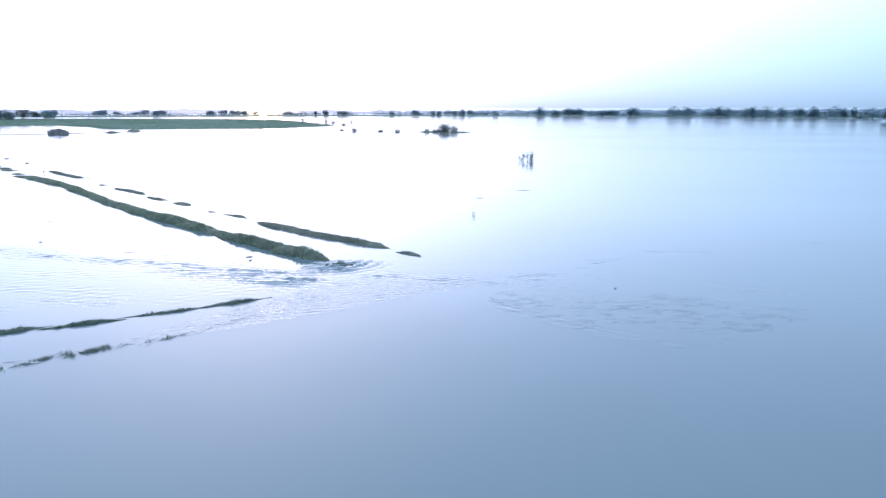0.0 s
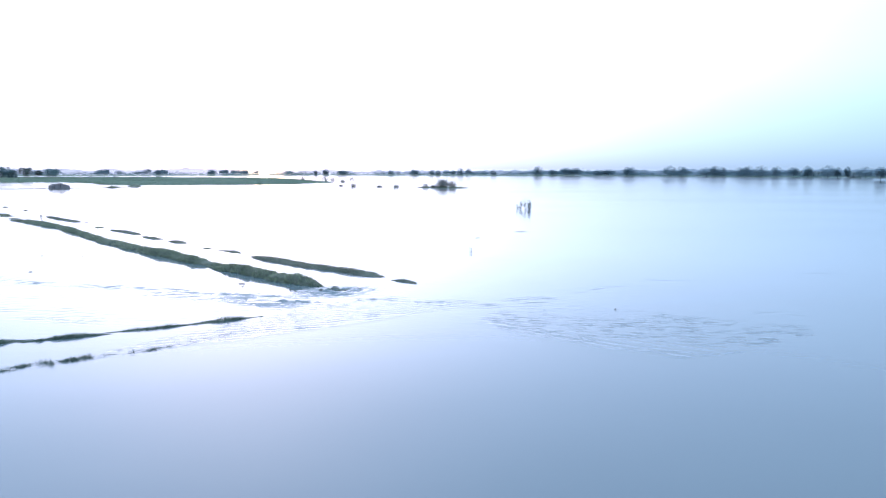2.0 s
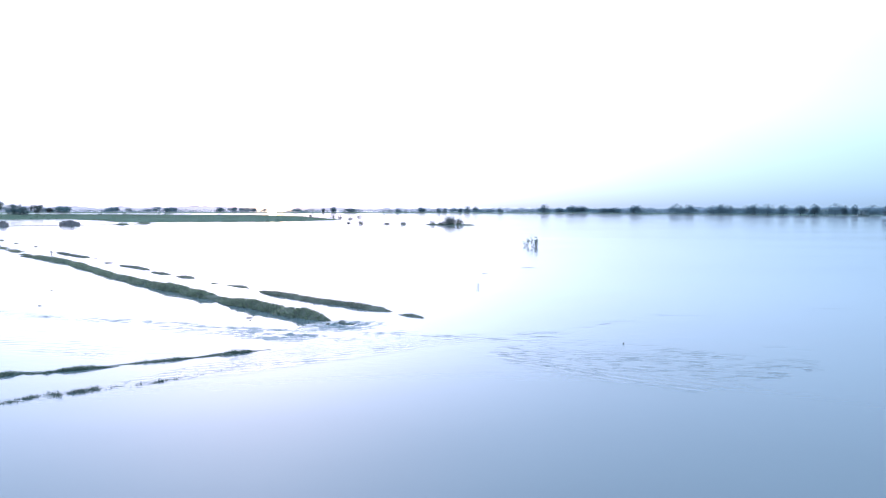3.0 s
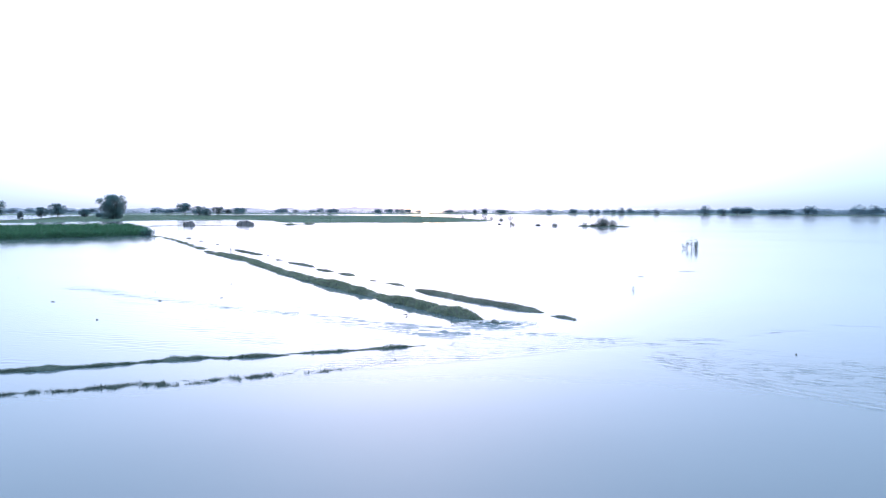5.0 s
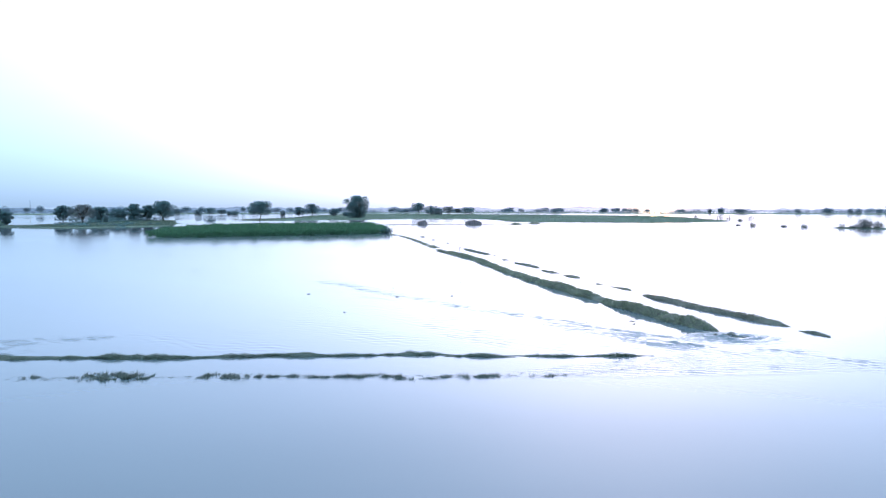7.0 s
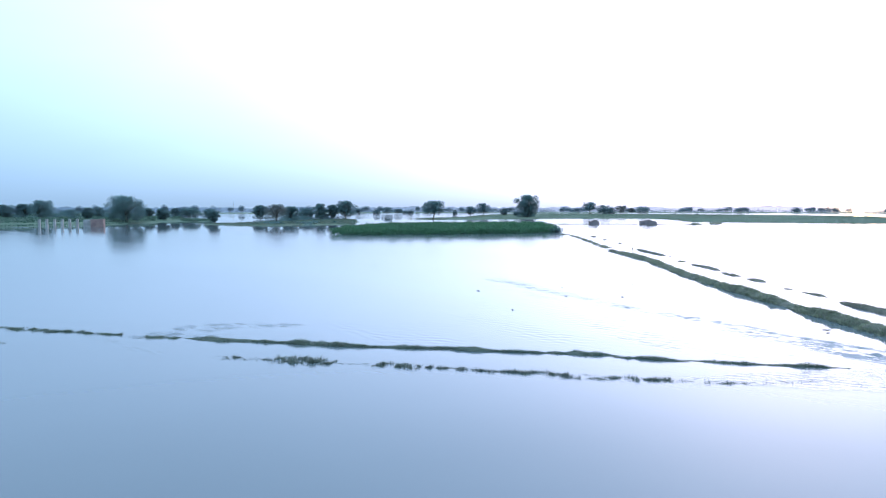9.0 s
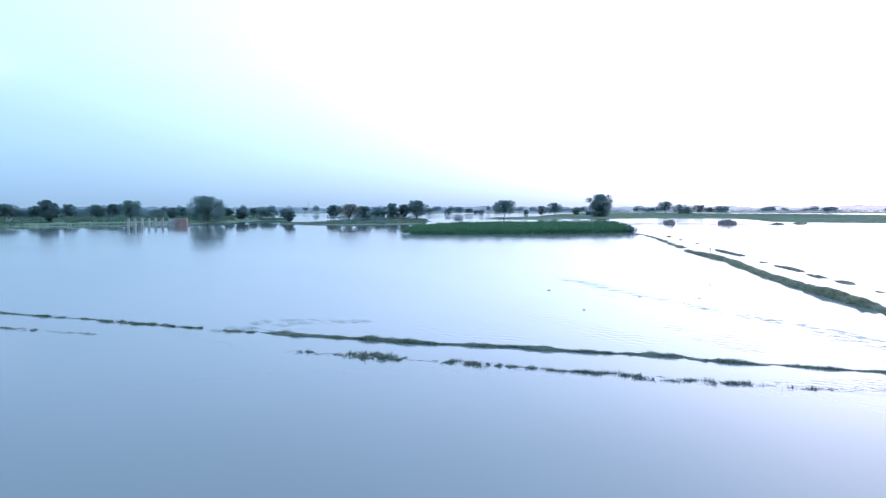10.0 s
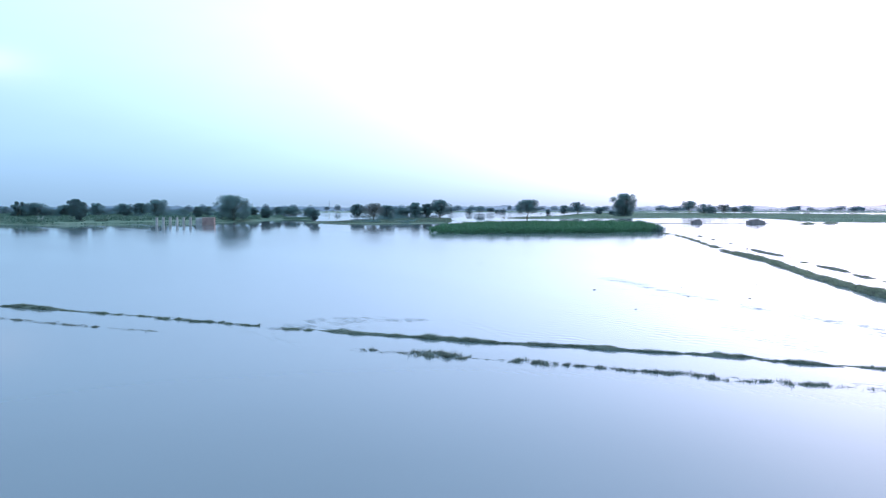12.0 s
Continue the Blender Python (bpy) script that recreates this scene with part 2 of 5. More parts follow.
    for bump, most in ((b1, 0.04), (b0, 0.09)):  # ripples die down in the lee
        calmed = nt.nodes.new("ShaderNodeMath")
        calmed.operation = "MULTIPLY"
        nt.links.new(breeze.outputs[0], calmed.inputs[0])
        calmed.inputs[1].default_value = most
        nt.links.new(calmed.outputs[0], bump.inputs["Strength"])
    nt.links.new(rough.outputs[0], b.inputs["Roughness"])
    return m


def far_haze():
    """The last woods on the horizon; their haze is put in as a bluish see-through share."""
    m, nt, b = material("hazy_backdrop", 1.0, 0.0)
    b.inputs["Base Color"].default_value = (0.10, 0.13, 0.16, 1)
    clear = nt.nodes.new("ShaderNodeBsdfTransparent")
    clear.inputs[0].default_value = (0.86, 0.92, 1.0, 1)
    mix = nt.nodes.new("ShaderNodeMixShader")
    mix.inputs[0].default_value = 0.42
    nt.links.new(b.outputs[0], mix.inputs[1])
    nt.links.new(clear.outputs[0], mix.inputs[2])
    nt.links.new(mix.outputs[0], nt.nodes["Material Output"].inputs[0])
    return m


WATER = water_material()
# distance haze is put into these woods: bluish tone, mostly see-through leaves
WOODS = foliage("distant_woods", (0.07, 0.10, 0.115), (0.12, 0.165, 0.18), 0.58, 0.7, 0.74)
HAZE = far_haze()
MUD = two_scale("wet_mud", (0.06, 0.05, 0.04), (0.11, 0.09, 0.07), (0.16, 0.14, 0.11), 0.8, 9.0, 0.7, 0.4, 0.5, 0.05)
TURF = two_scale("turf", (0.06, 0.062, 0.045), (0.112, 0.104, 0.076), (0.175, 0.153, 0.115), 1.6, 22.0, 0.95, 0.1, 0.8, 0.06)
WET_TURF = two_scale("wet_turf", (0.04, 0.045, 0.035), (0.075, 0.08, 0.058), (0.12, 0.118, 0.085), 1.6, 22.0, 0.9, 0.2, 0.8, 0.06)
MEADOW = two_scale("meadow_soil", (0.045, 0.07, 0.045), (0.07, 0.095, 0.06), (0.105, 0.115, 0.078), 0.06, 1.3, 0.95, 0.1, 0.6, 0.15)
BLADES = foliage("grass_blades", (0.086, 0.106, 0.064), (0.222, 0.23, 0.142), 0.64)
MEADOW_BLADES = foliage("meadow_blades", (0.06, 0.082, 0.05), (0.11, 0.135, 0.08), 0.5)
RIDGE_BLADES = foliage("ridge_grass", (0.046, 0.066, 0.047), (0.104, 0.13, 0.085), 0.52)
BANK_BLADES = foliage("bank_grass", (0.032, 0.066, 0.048), (0.066, 0.11, 0.07), 0.5)
STRAW = foliage("faded_grass", (0.075, 0.075, 0.05), (0.185, 0.17, 0.115), 0.55)
DRY = foliage("dry_reed", (0.045, 0.055, 0.045), (0.11, 0.12, 0.085), 0.3)
CROP = foliage("crop_leaves", (0.03, 0.082, 0.042), (0.065, 0.15, 0.066), 0.5, 0.85)
# haze over the trees is put in as teal, part see-through leaves
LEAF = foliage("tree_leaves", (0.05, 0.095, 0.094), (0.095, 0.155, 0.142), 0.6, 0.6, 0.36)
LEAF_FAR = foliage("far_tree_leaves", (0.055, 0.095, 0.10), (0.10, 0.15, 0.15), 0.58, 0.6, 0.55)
LEAF_GREY = foliage("thorn_tree_leaves", (0.085, 0.09, 0.085), (0.15, 0.15, 0.135), 0.6, 0.6, 0.4)
BARK = two_scale("bark", (0.05, 0.04, 0.03), (0.10, 0.08, 0.06), (0.17, 0.14, 0.11), 2.0, 14.0, 0.95, 0.1, 0.6, 0.04)
BRICK = two_scale("weathered_brick", (0.15, 0.09, 0.08), (0.235, 0.14, 0.12), (0.31, 0.21, 0.18), 0.9, 8.0, 0.9, 0.2, 0.4, 0.03)
MUDBRICK = two_scale("old_mud_brick", (0.12, 0.085, 0.08), (0.20, 0.15, 0.14), (0.28, 0.21, 0.195), 0.9, 7.0, 0.95, 0.1, 0.5, 0.04)
PLASTER = two_scale("stained_concrete", (0.19, 0.17, 0.155), (0.29, 0.26, 0.24), (0.38, 0.345, 0.32), 0.7, 6.0, 0.9, 0.2, 0.3, 0.02)
TWIG = two_scale("dead_wood", (0.06, 0.05, 0.04), (0.11, 0.095, 0.08), (0.18, 0.16, 0.14), 3.0, 20.0, 0.9, 0.2, 0.4, 0.01)
PALE = two_scale("bleached_wood", (0.30, 0.29, 0.28), (0.40, 0.39, 0.37), (0.50, 0.49, 0.47), 2.0, 12.0, 0.8, 0.2, 0.3, 0.01)
STEEL = two_scale("galvanised_steel", (0.22, 0.23, 0.24), (0.33, 0.34, 0.35), (0.42, 0.43, 0.44), 1.0, 8.0, 0.5, 0.5, 0.1, 0.01)


# ---- mesh helpers ----
class Geo:
    """Collects vertices and faces of one mesh."""

    def __init__(self):
        self.v, self.f, self.n = [], [], 0

    def add(self, verts, faces):
        verts = np.asarray(verts, float).reshape(-1, 3)
        k = self.n
        self.v.append(verts)
        for f in faces:
            self.f.append(tuple(int(i) + k for i in f))
        self.n += len(verts)

    def many(self, verts, faces):
        """verts: (n, m, 3), the same faces for each of the n pieces."""
        n, m = verts.shape[:2]
        base = self.n + np.arange(n) * m
        self.v.append(verts.reshape(-1, 3))
        for f in faces:
            self.f.extend(map(tuple, (base[:, None] + np.array(f)[None, :]).tolist()))
        self.n += n * m

    def mesh(self, name, mat, smooth=True):
        me = bpy.data.meshes.new(name)
        v = np.concatenate(self.v) if self.v else np.zeros((0, 3))
        me.from_pydata(v.tolist(), [], self.f)
        me.materials.append(mat)
        if smooth:
            me.polygons.foreach_set("use_smooth", [True] * len(me.polygons))
        me.update()
        return me


def part(name, geo, mat, parent, label="", smooth=True, kind=""):
    ob = new(name, geo.mesh(name, mat, smooth) if isinstance(geo, Geo) else geo)
    ob.parent = parent
    return tagged(ob, label, kind=kind)


def thing(name, geo, mat, place=None, smooth=True):
    ob = new(name, geo.mesh(name, mat, smooth) if isinstance(geo, Geo) else geo)
    if place is not None:
        ob.matrix_world = place
    return ob


def tube(geo, pts, radii, sides=7):
    pts = np.asarray(pts, float)
    a = np.arange(sides) * 2 * math.pi / sides
    rings = []
    for i, p in enumerate(pts):
        d = pts[min(i + 1, len(pts) - 1)] - pts[max(i - 1, 0)]
        d = d / (np.linalg.norm(d) + 1e-9)
        u = np.cross(d, (0.31, 0.95, 0.05))
        u /= np.linalg.norm(u) + 1e-9
        w = np.cross(d, u)
        rings.append(p + radii[i] * (np.cos(a)[:, None] * u + np.sin(a)[:, None] * w))
    v = np.concatenate(rings)
    f = [(i * sides + j, i * sides + (j + 1) % sides, (i + 1) * sides + (j + 1) % sides, (i + 1) * sides + j)
         for i in range(len(pts) - 1) for j in range(sides)]
    f.append(tuple(range(sides))[::-1])
    f.append(tuple((len(pts) - 1) * sides + j for j in range(sides)))
    geo.add(v, f)


def box(geo, c, size, yaw=0.0, jitter=0.0, rng=None, bevel=0.04):
    """A block with chamfered upright and upper edges."""
    sx, sy, sz = (s / 2 for s in size)
    b = min(bevel, sx * 0.4, sy * 0.4, sz * 0.4)
    loop = [(-sx + b, -sy), (sx - b, -sy), (sx, -sy + b), (sx, sy - b), (sx - b, sy), (-sx + b, sy), (-sx, sy - b), (-sx, -sy + b)]
    lay = [(-sz, 1.0), (sz - b, 1.0), (sz, None)]
    v = []
    for z, k in lay:
        for x, y in loop:
            v.append((x if k else x * (1 - b / sx), y if k else y * (1 - b / sy), z))
    v = np.array(v)
    if jitter and rng is not None:
        v[8:] += rng.normal(0, jitter, (16, 3))
    cy, sn = math.cos(yaw), math.sin(yaw)
    v = np.stack([v[:, 0] * cy - v[:, 1] * sn, v[:, 0] * sn + v[:, 1] * cy, v[:, 2]], 1) + np.array(c)
    f = [(i + 8 * l, (i + 1) % 8 + 8 * l, (i + 1) % 8 + 8 * (l + 1), i + 8 * (l + 1)) for l in range(2) for i in range(8)]
    f += [tuple(range(16, 24)), tuple(range(7, -1, -1))]
    geo.add(v, f)


def blades(geo, base, length, width, rng, lean=0.5):
    """Bent grass blades of five points each."""
    n = len(base)
    yaw = rng.uniform(0, 2 * math.pi, n)
    face = rng.uniform(0, 2 * math.pi, n)
    L = length * rng.uniform(0.55, 1.25, n)
    bend = lean * rng.uniform(0.1, 1.0, n)
    d = np.stack([np.cos(yaw), np.sin(yaw), np.zeros(n)], 1)
    s = np.stack([np.cos(face), np.sin(face), np.zeros(n)], 1) * (width * rng.uniform(0.6, 1.3, n))[:, None]
    up = np.array((0, 0, 1.0))
    mid = base + up * (L * 0.6)[:, None] + d * (L * bend * 0.3)[:, None]
    tip = base + up * (L * (1 - 0.35 * bend))[:, None] + d * (L * bend)[:, None]
    v = np.stack([base - s, base + s, mid + s * 0.7, mid - s * 0.7, tip], 1)
    geo.many(v, [(0, 1, 2, 3), (3, 2, 4)])


def leaves(geo, centre, size, rng, flat=0.0):
    """Pointed leaf sprays as rhombs with a fold."""
    n = len(centre)
    a = rng.normal(size=(n, 3))
    a[:, 2] *= 1 - flat
    a /= np.linalg.norm(a, axis=1)[:, None] + 1e-9
    c = rng.normal(size=(n, 3))
    b = np.cross(a, c)
    b /= np.linalg.norm(b, axis=1)[:, None] + 1e-9
    s = (size * rng.uniform(0.6, 1.4, n))[:, None]
    nrm = np.cross(a, b)
    v = np.stack([centre - a * s, centre - b * s * 0.45 + nrm * s * 0.12, centre + a * s, centre + b * s * 0.45 + nrm * s * 0.12], 1)
    geo.many(v, [(0, 1, 2), (0, 2, 3)])


def wobble(x, y, scale, seed=0):
    """Smooth noise of plan coordinates, about -1 to 1."""
    return noise.noise(Vector((x / scale + seed * 17.3, y / scale - seed * 9.1, seed * 3.7)))


def resample(pts, step):
    pts = np.asarray(pts, float)
    seg = np.hypot(*np.diff(pts, axis=0).T)
    s = np.concatenate([[0], np.cumsum(seg)])
    n = max(4, int(s[-1] / step) + 1)
    q = np.linspace(0, s[-1], n)
    return np.stack([np.interp(q, s, pts[:, 0]), np.interp(q, s, pts[:, 1])], 1)


def inside(px, py, poly):
    poly = np.asarray(poly, float)
    res = np.zeros(px.shape, bool)
    j = len(poly) - 1
    for i in range(len(poly)):
        (xi, yi), (xj, yj) = poly[i], poly[j]
        hit = ((yi > py) != (yj > py)) & (px < (xj - xi) * (py - yi) / (yj - yi + 1e-12) + xi)
        res ^= hit
        j = i
    return res


def edge_distance(px, py, poly):
    """Distance to the outline, positive inside."""
    poly = np.asarray(poly, float)
    best = np.full(px.shape, 1e9)
    for i in range(len(poly)):
        a, b = poly[i - 1], poly[i]
        d = b - a
        t = np.clip(((px - a[0]) * d[0] + (py - a[1]) * d[1]) / (d @ d + 1e-9), 0, 1)
        best = np.minimum(best, np.hypot(px - a[0] - t * d[0], py - a[1] - t * d[1]))
    return np.where(inside(px, py, poly), best, -best)


def sheet(xs, ys, z):
    """A mesh grid over the given lines."""
    gx, gy = np.meshgrid(xs, ys)
    v = np.stack([gx, gy, z], -1).reshape(-1, 3)
    nx_, ny_ = len(xs), len(ys)
    i = np.arange(ny_ - 1)[:, None] * nx_ + np.arange(nx_ - 1)[None, :]
    f = np.stack([i, i + 1, i + 1 + nx_, i + nx_], -1).reshape(-1, 4)
    me = bpy.data.meshes.new("sheet")
    me.from_pydata(v.tolist(), [], f.tolist())
    me.polygons.foreach_set("use_smooth", [True] * len(me.polygons))
    me.update()
    return me


def lines(lo, hi, step, far, grow=1.22):
    """Even lines from lo to hi, then ever wider ones out to far on both sides."""
    mid = np.arange(lo, hi + step / 2, step)
    left, right, g = [], [], step
    while lo - sum(left) > -far or hi + sum(left) < far:
        g *= grow
        left.append(g)
    c = np.cumsum(left)
    return np.concatenate([(lo - c)[::-1], mid, hi + c])


# ---- ground and water ----
FAR_FIELD = [(-175, 160), (-158, 172), (-148, 190), (-143, 212), (-122, 226), (-100, 204), (-88, 184), (-66, 187), (-47, 192), (-41, 203),
             (-35.5, 222), (-44, 245), (-60, 285), (-80, 325), (-114, 332), (-147, 345), (-213, 350), (-260, 330), (-225, 255), (-190, 205)]
LEFT_BANK = [(-215, 8), (-174, 26), (-168, 37), (-172, 50), (-170, 60), (-189, 78), (-207, 96), (-262, 122), (-300, 118), (-340, 70), (-345, 0), (-260, -20)]
SPIT = [(-162, 79.5), (-146, 82), (-139.5, 85.5), (-137.5, 91.5), (-134.5, 96), (-134.5, 104), (-152, 119), (-180, 141), (-190, 140), (-188, 128), (-176, 116), (-167, 100), (-160, 87)]
SPIT_BACK = [(-200, 93), (-194, 94), (-203, 103.5), (-215, 108), (-225, 106)]
CROP_FIELD = [(-86.0, 62.4), (-82, 62.6), (-77.8, 66.5), (-73.9, 73.2), (-68.2, 83.2), (-65.6, 88), (-66.2, 91.8), (-69, 97), (-91, 121), (-101, 111), (-108.6, 100.6), (-106, 87), (-98, 75), (-88, 66)]


def land_height(px, py):
    n1 = np.array([wobble(x, y, 14, 1) + 0.5 * wobble(x, y, 5, 2) for x, y in zip(px.ravel(), py.ravel())]).reshape(px.shape)
    z = np.full(px.shape, -0.45)
    for poly, top in ((FAR_FIELD, 0.28), (LEFT_BANK, 0.55), (SPIT, 0.16), (SPIT_BACK, 0.2)):
        d = edge_distance(px, py, poly) + n1 * 3.0
        z = np.maximum(z, np.clip(-0.45 + (d + 3.0) * 0.16, -0.45, top) + 0.06 * n1 * (d > 0))
    # the far shore, all round
    r = np.hypot(px, py)
    a = np.degrees(np.arctan2(-px, py))
    shore = 452 + 14 * np.sin(np.radians(a * 3.0)) + 10 * n1 + np.where(a < -12, (a + 12) * 0.9, 0.0)
    belt = np.minimum(r - shore, shore + 70 - r)
    return np.maximum(z, np.clip(-0.45 + belt * 0.05, -0.45, 0.4))


gx_lines, gy_lines = lines(-560, 400, 4.0, 4600, 1.35), lines(-60, 560, 4.0, 4600, 1.35)
gx, gy = np.meshgrid(gx_lines, gy_lines)
ground = new("ground", sheet(gx_lines, gy_lines, land_height(gx, gy)))
ground.data.materials.append(MEADOW)
tagged(ground, "low muddy meadow land just above the flood", "ground", kind="structure")


def near_line(px, py, pts):
    """Distance to a line of points."""
    best = np.full(px.shape, 1e9)
    pts = np.asarray(pts, float)
    for a, b in zip(pts[:-1], pts[1:]):
        d = b - a
        t = np.clip(((px - a[0]) * d[0] + (py - a[1]) * d[1]) / (d @ d), 0, 1)
        best = np.minimum(best, np.hypot(px - a[0] - t * d[0], py - a[1] - t * d[1]))
    return best


def soft_noise(px, py, sx, sy, seed):
    """Smooth noise from 0 to 1 over a plan, with its own grain along x and y."""
    table = np.random.default_rng(seed).random((128, 128))
    u, v = px / sx, py / sy
    iu, iv = np.floor(u).astype(int), np.floor(v).astype(int)
    fu, fv = u - iu, v - iv
    fu, fv = fu * fu * (3 - 2 * fu), fv * fv * (3 - 2 * fv)
    a, b = table[iv % 128, iu % 128], table[iv % 128, (iu + 1) % 128]
    c, d = table[(iv + 1) % 128, iu % 128], table[(iv + 1) % 128, (iu + 1) % 128]
    return (a * (1 - fu) + b * fu) * (1 - fv) + (c * (1 - fu) + d * fu) * fv


def ripples(px, py, heading, length, spread, seed, count=9):
    """Short-crested ripples that run towards heading (degrees from +x), about -1 to 1."""
    rng = np.random.default_rng(seed)
    wave = np.zeros(px.shape)
    for _ in range(count):
        k = 2 * math.pi / (length * rng.uniform(0.75, 1.4))
        a = math.radians(heading) + rng.normal(0, spread)
        bend = 0.8 * np.sin(px * rng.uniform(0.3, 0.9) + py * rng.uniform(0.3, 0.9) + rng.uniform(0, 6.3))
        wave += np.sin(k * (px * math.cos(a) + py * math.sin(a)) + bend + rng.uniform(0, 6.3))
    return wave / math.sqrt(count) * 0.8


STREAMS = [  # a line of quick water, half width, height of its ripples, ripple length
    ([(-26, 30.5), (-21.6, 28.6), (-16.6, 26.6), (-13.2, 25.2), (-11.0, 24.7), (-8.8, 23.9), (-5.8, 22.8)], 0.55, 0.018, 0.27),
    ([(-24, 27.2), (-17, 25.6), (-13, 24.9)], 0.40, 0.006, 0.30),
    ([(-9.5, 23.4), (-6.5, 22.4), (-4.9, 21.4)], 0.6, 0.028, 0.26),
    ([(-5.2, 22.4), (-4.0, 21.9), (-3.1, 21.4)], 0.3, 0.05, 0.32),
    ([(-13.5, 26.9), (-10.6, 26.0), (-8.2, 24.8), (-5.9, 23.6)], 0.22, 0.008, 0.28),
    ([(-2.6, 22.9), (-0.5, 21.9), (1.7, 21.7), (3.2, 22.4)], 0.5, 0.016, 0.24),
    ([(4.6, 23.6), (5.7, 24.6)], 0.12, 0.008, 0.22),
    ([(5.3, 24.9), (7.0, 25.2)], 0.10, 0.005, 0.22),
    ([(7.7, 26.55), (10.2, 26.4)], 0.05, 0.012, 0.16),
    ([(14.8, 28.4), (17.6, 27.5)], 0.08, 0.010, 0.20),
    ([(9.2, 20.6), (10.4, 20.2)], 0.20, 0.005, 0.26),
    ([(-22.6, 8.9), (-23.2, 11.0), (-22.3, 13.0)], 0.30, 0.018, 0.24),
    ([(-22.2, 9.5), (-22.2, 11.6), (-21.0, 13.6)], 0.34, 0.018, 0.24),
    ([(-21.6, 9.8), (-20.9, 11.0)], 0.30, 0.013, 0.22),
    ([(-24, 8.0), (-22, 8.0), (-20, 8.2)], 0.4, 0.003, 0.24),
    ([(-11.2, 19.6), (-9.6, 19.2)], 0.5, 0.006, 0.24),
    ([(-13.0, 24.95), (-11.0, 24.75), (-9.1, 24.2), (-6.7, 23.4), (-4.8, 22.8)], 0.30, 0.028, 0.28),
]
JET_EDGE = [(0.2, 20.3), (1.36, 18.81), (2.59, 17.49), (3.94, 16.34), (5.4, 15.55)]  # the jet's sharp side in the open water
FAN = [(1.2, 19.0), (2.6, 17.5), (3.95, 16.35), (5.4, 15.5), (6.8, 15.95), (9.4, 17.7), (9.8, 18.6), (7.6, 19.7), (5.2, 21.2), (2.9, 21.5), (1.7, 20.6)]  # where the jet spreads
TONGUE = [(-7.6, 16.0), (-5.06, 17.03), (-2.57, 18.81), (-1.06, 20.0), (1.2, 21.3), (1.0, 22.3), (-2.7, 22.7), (-4.2, 21.0), (-5.0, 19.6), (-6.6, 17.6)]  # the water that has come through the gap
TONGUE_EDGE = [(-7.4, 16.1), (-5.06, 17.03), (-3.95, 17.91), (-2.57, 18.81), (-1.06, 20.0)]
POOL = [(-22, 27), (-16, 24.5), (-9, 22.8), (-5.2, 21.6), (-5.6, 19.8), (-8.6, 18.4), (-11.5, 16.8), (-16, 14), (-22, 14)]  # drawn towards the gap
STIRRED = [(-17, 9.4), (-12.9, 12.1), (-9.4, 14.2), (-6.2, 16.2), (-3.6, 17.6), (-1.3, 19.6), (2.2, 20.9), (-0.5, 23), (-3.9, 24.7), (-16, 36.5), (-33, 57), (-60, 60), (-40, 22)]  # troubled water above the breach


def zone(px, py, poly, soft):
    """1 inside an outline, falling to 0 over soft metres across it."""
    res = np.zeros(px.shape)
    poly = np.array(poly, float)
    lo, hi = poly.min(0) - soft, poly.max(0) + soft
    m = (px > lo[0]) & (px < hi[0]) & (py > lo[1]) & (py < hi[1])
    res[m] = np.clip(edge_distance(px[m], py[m], poly) / soft + 0.5, 0, 1)
    return res * res * (3 - 2 * res)


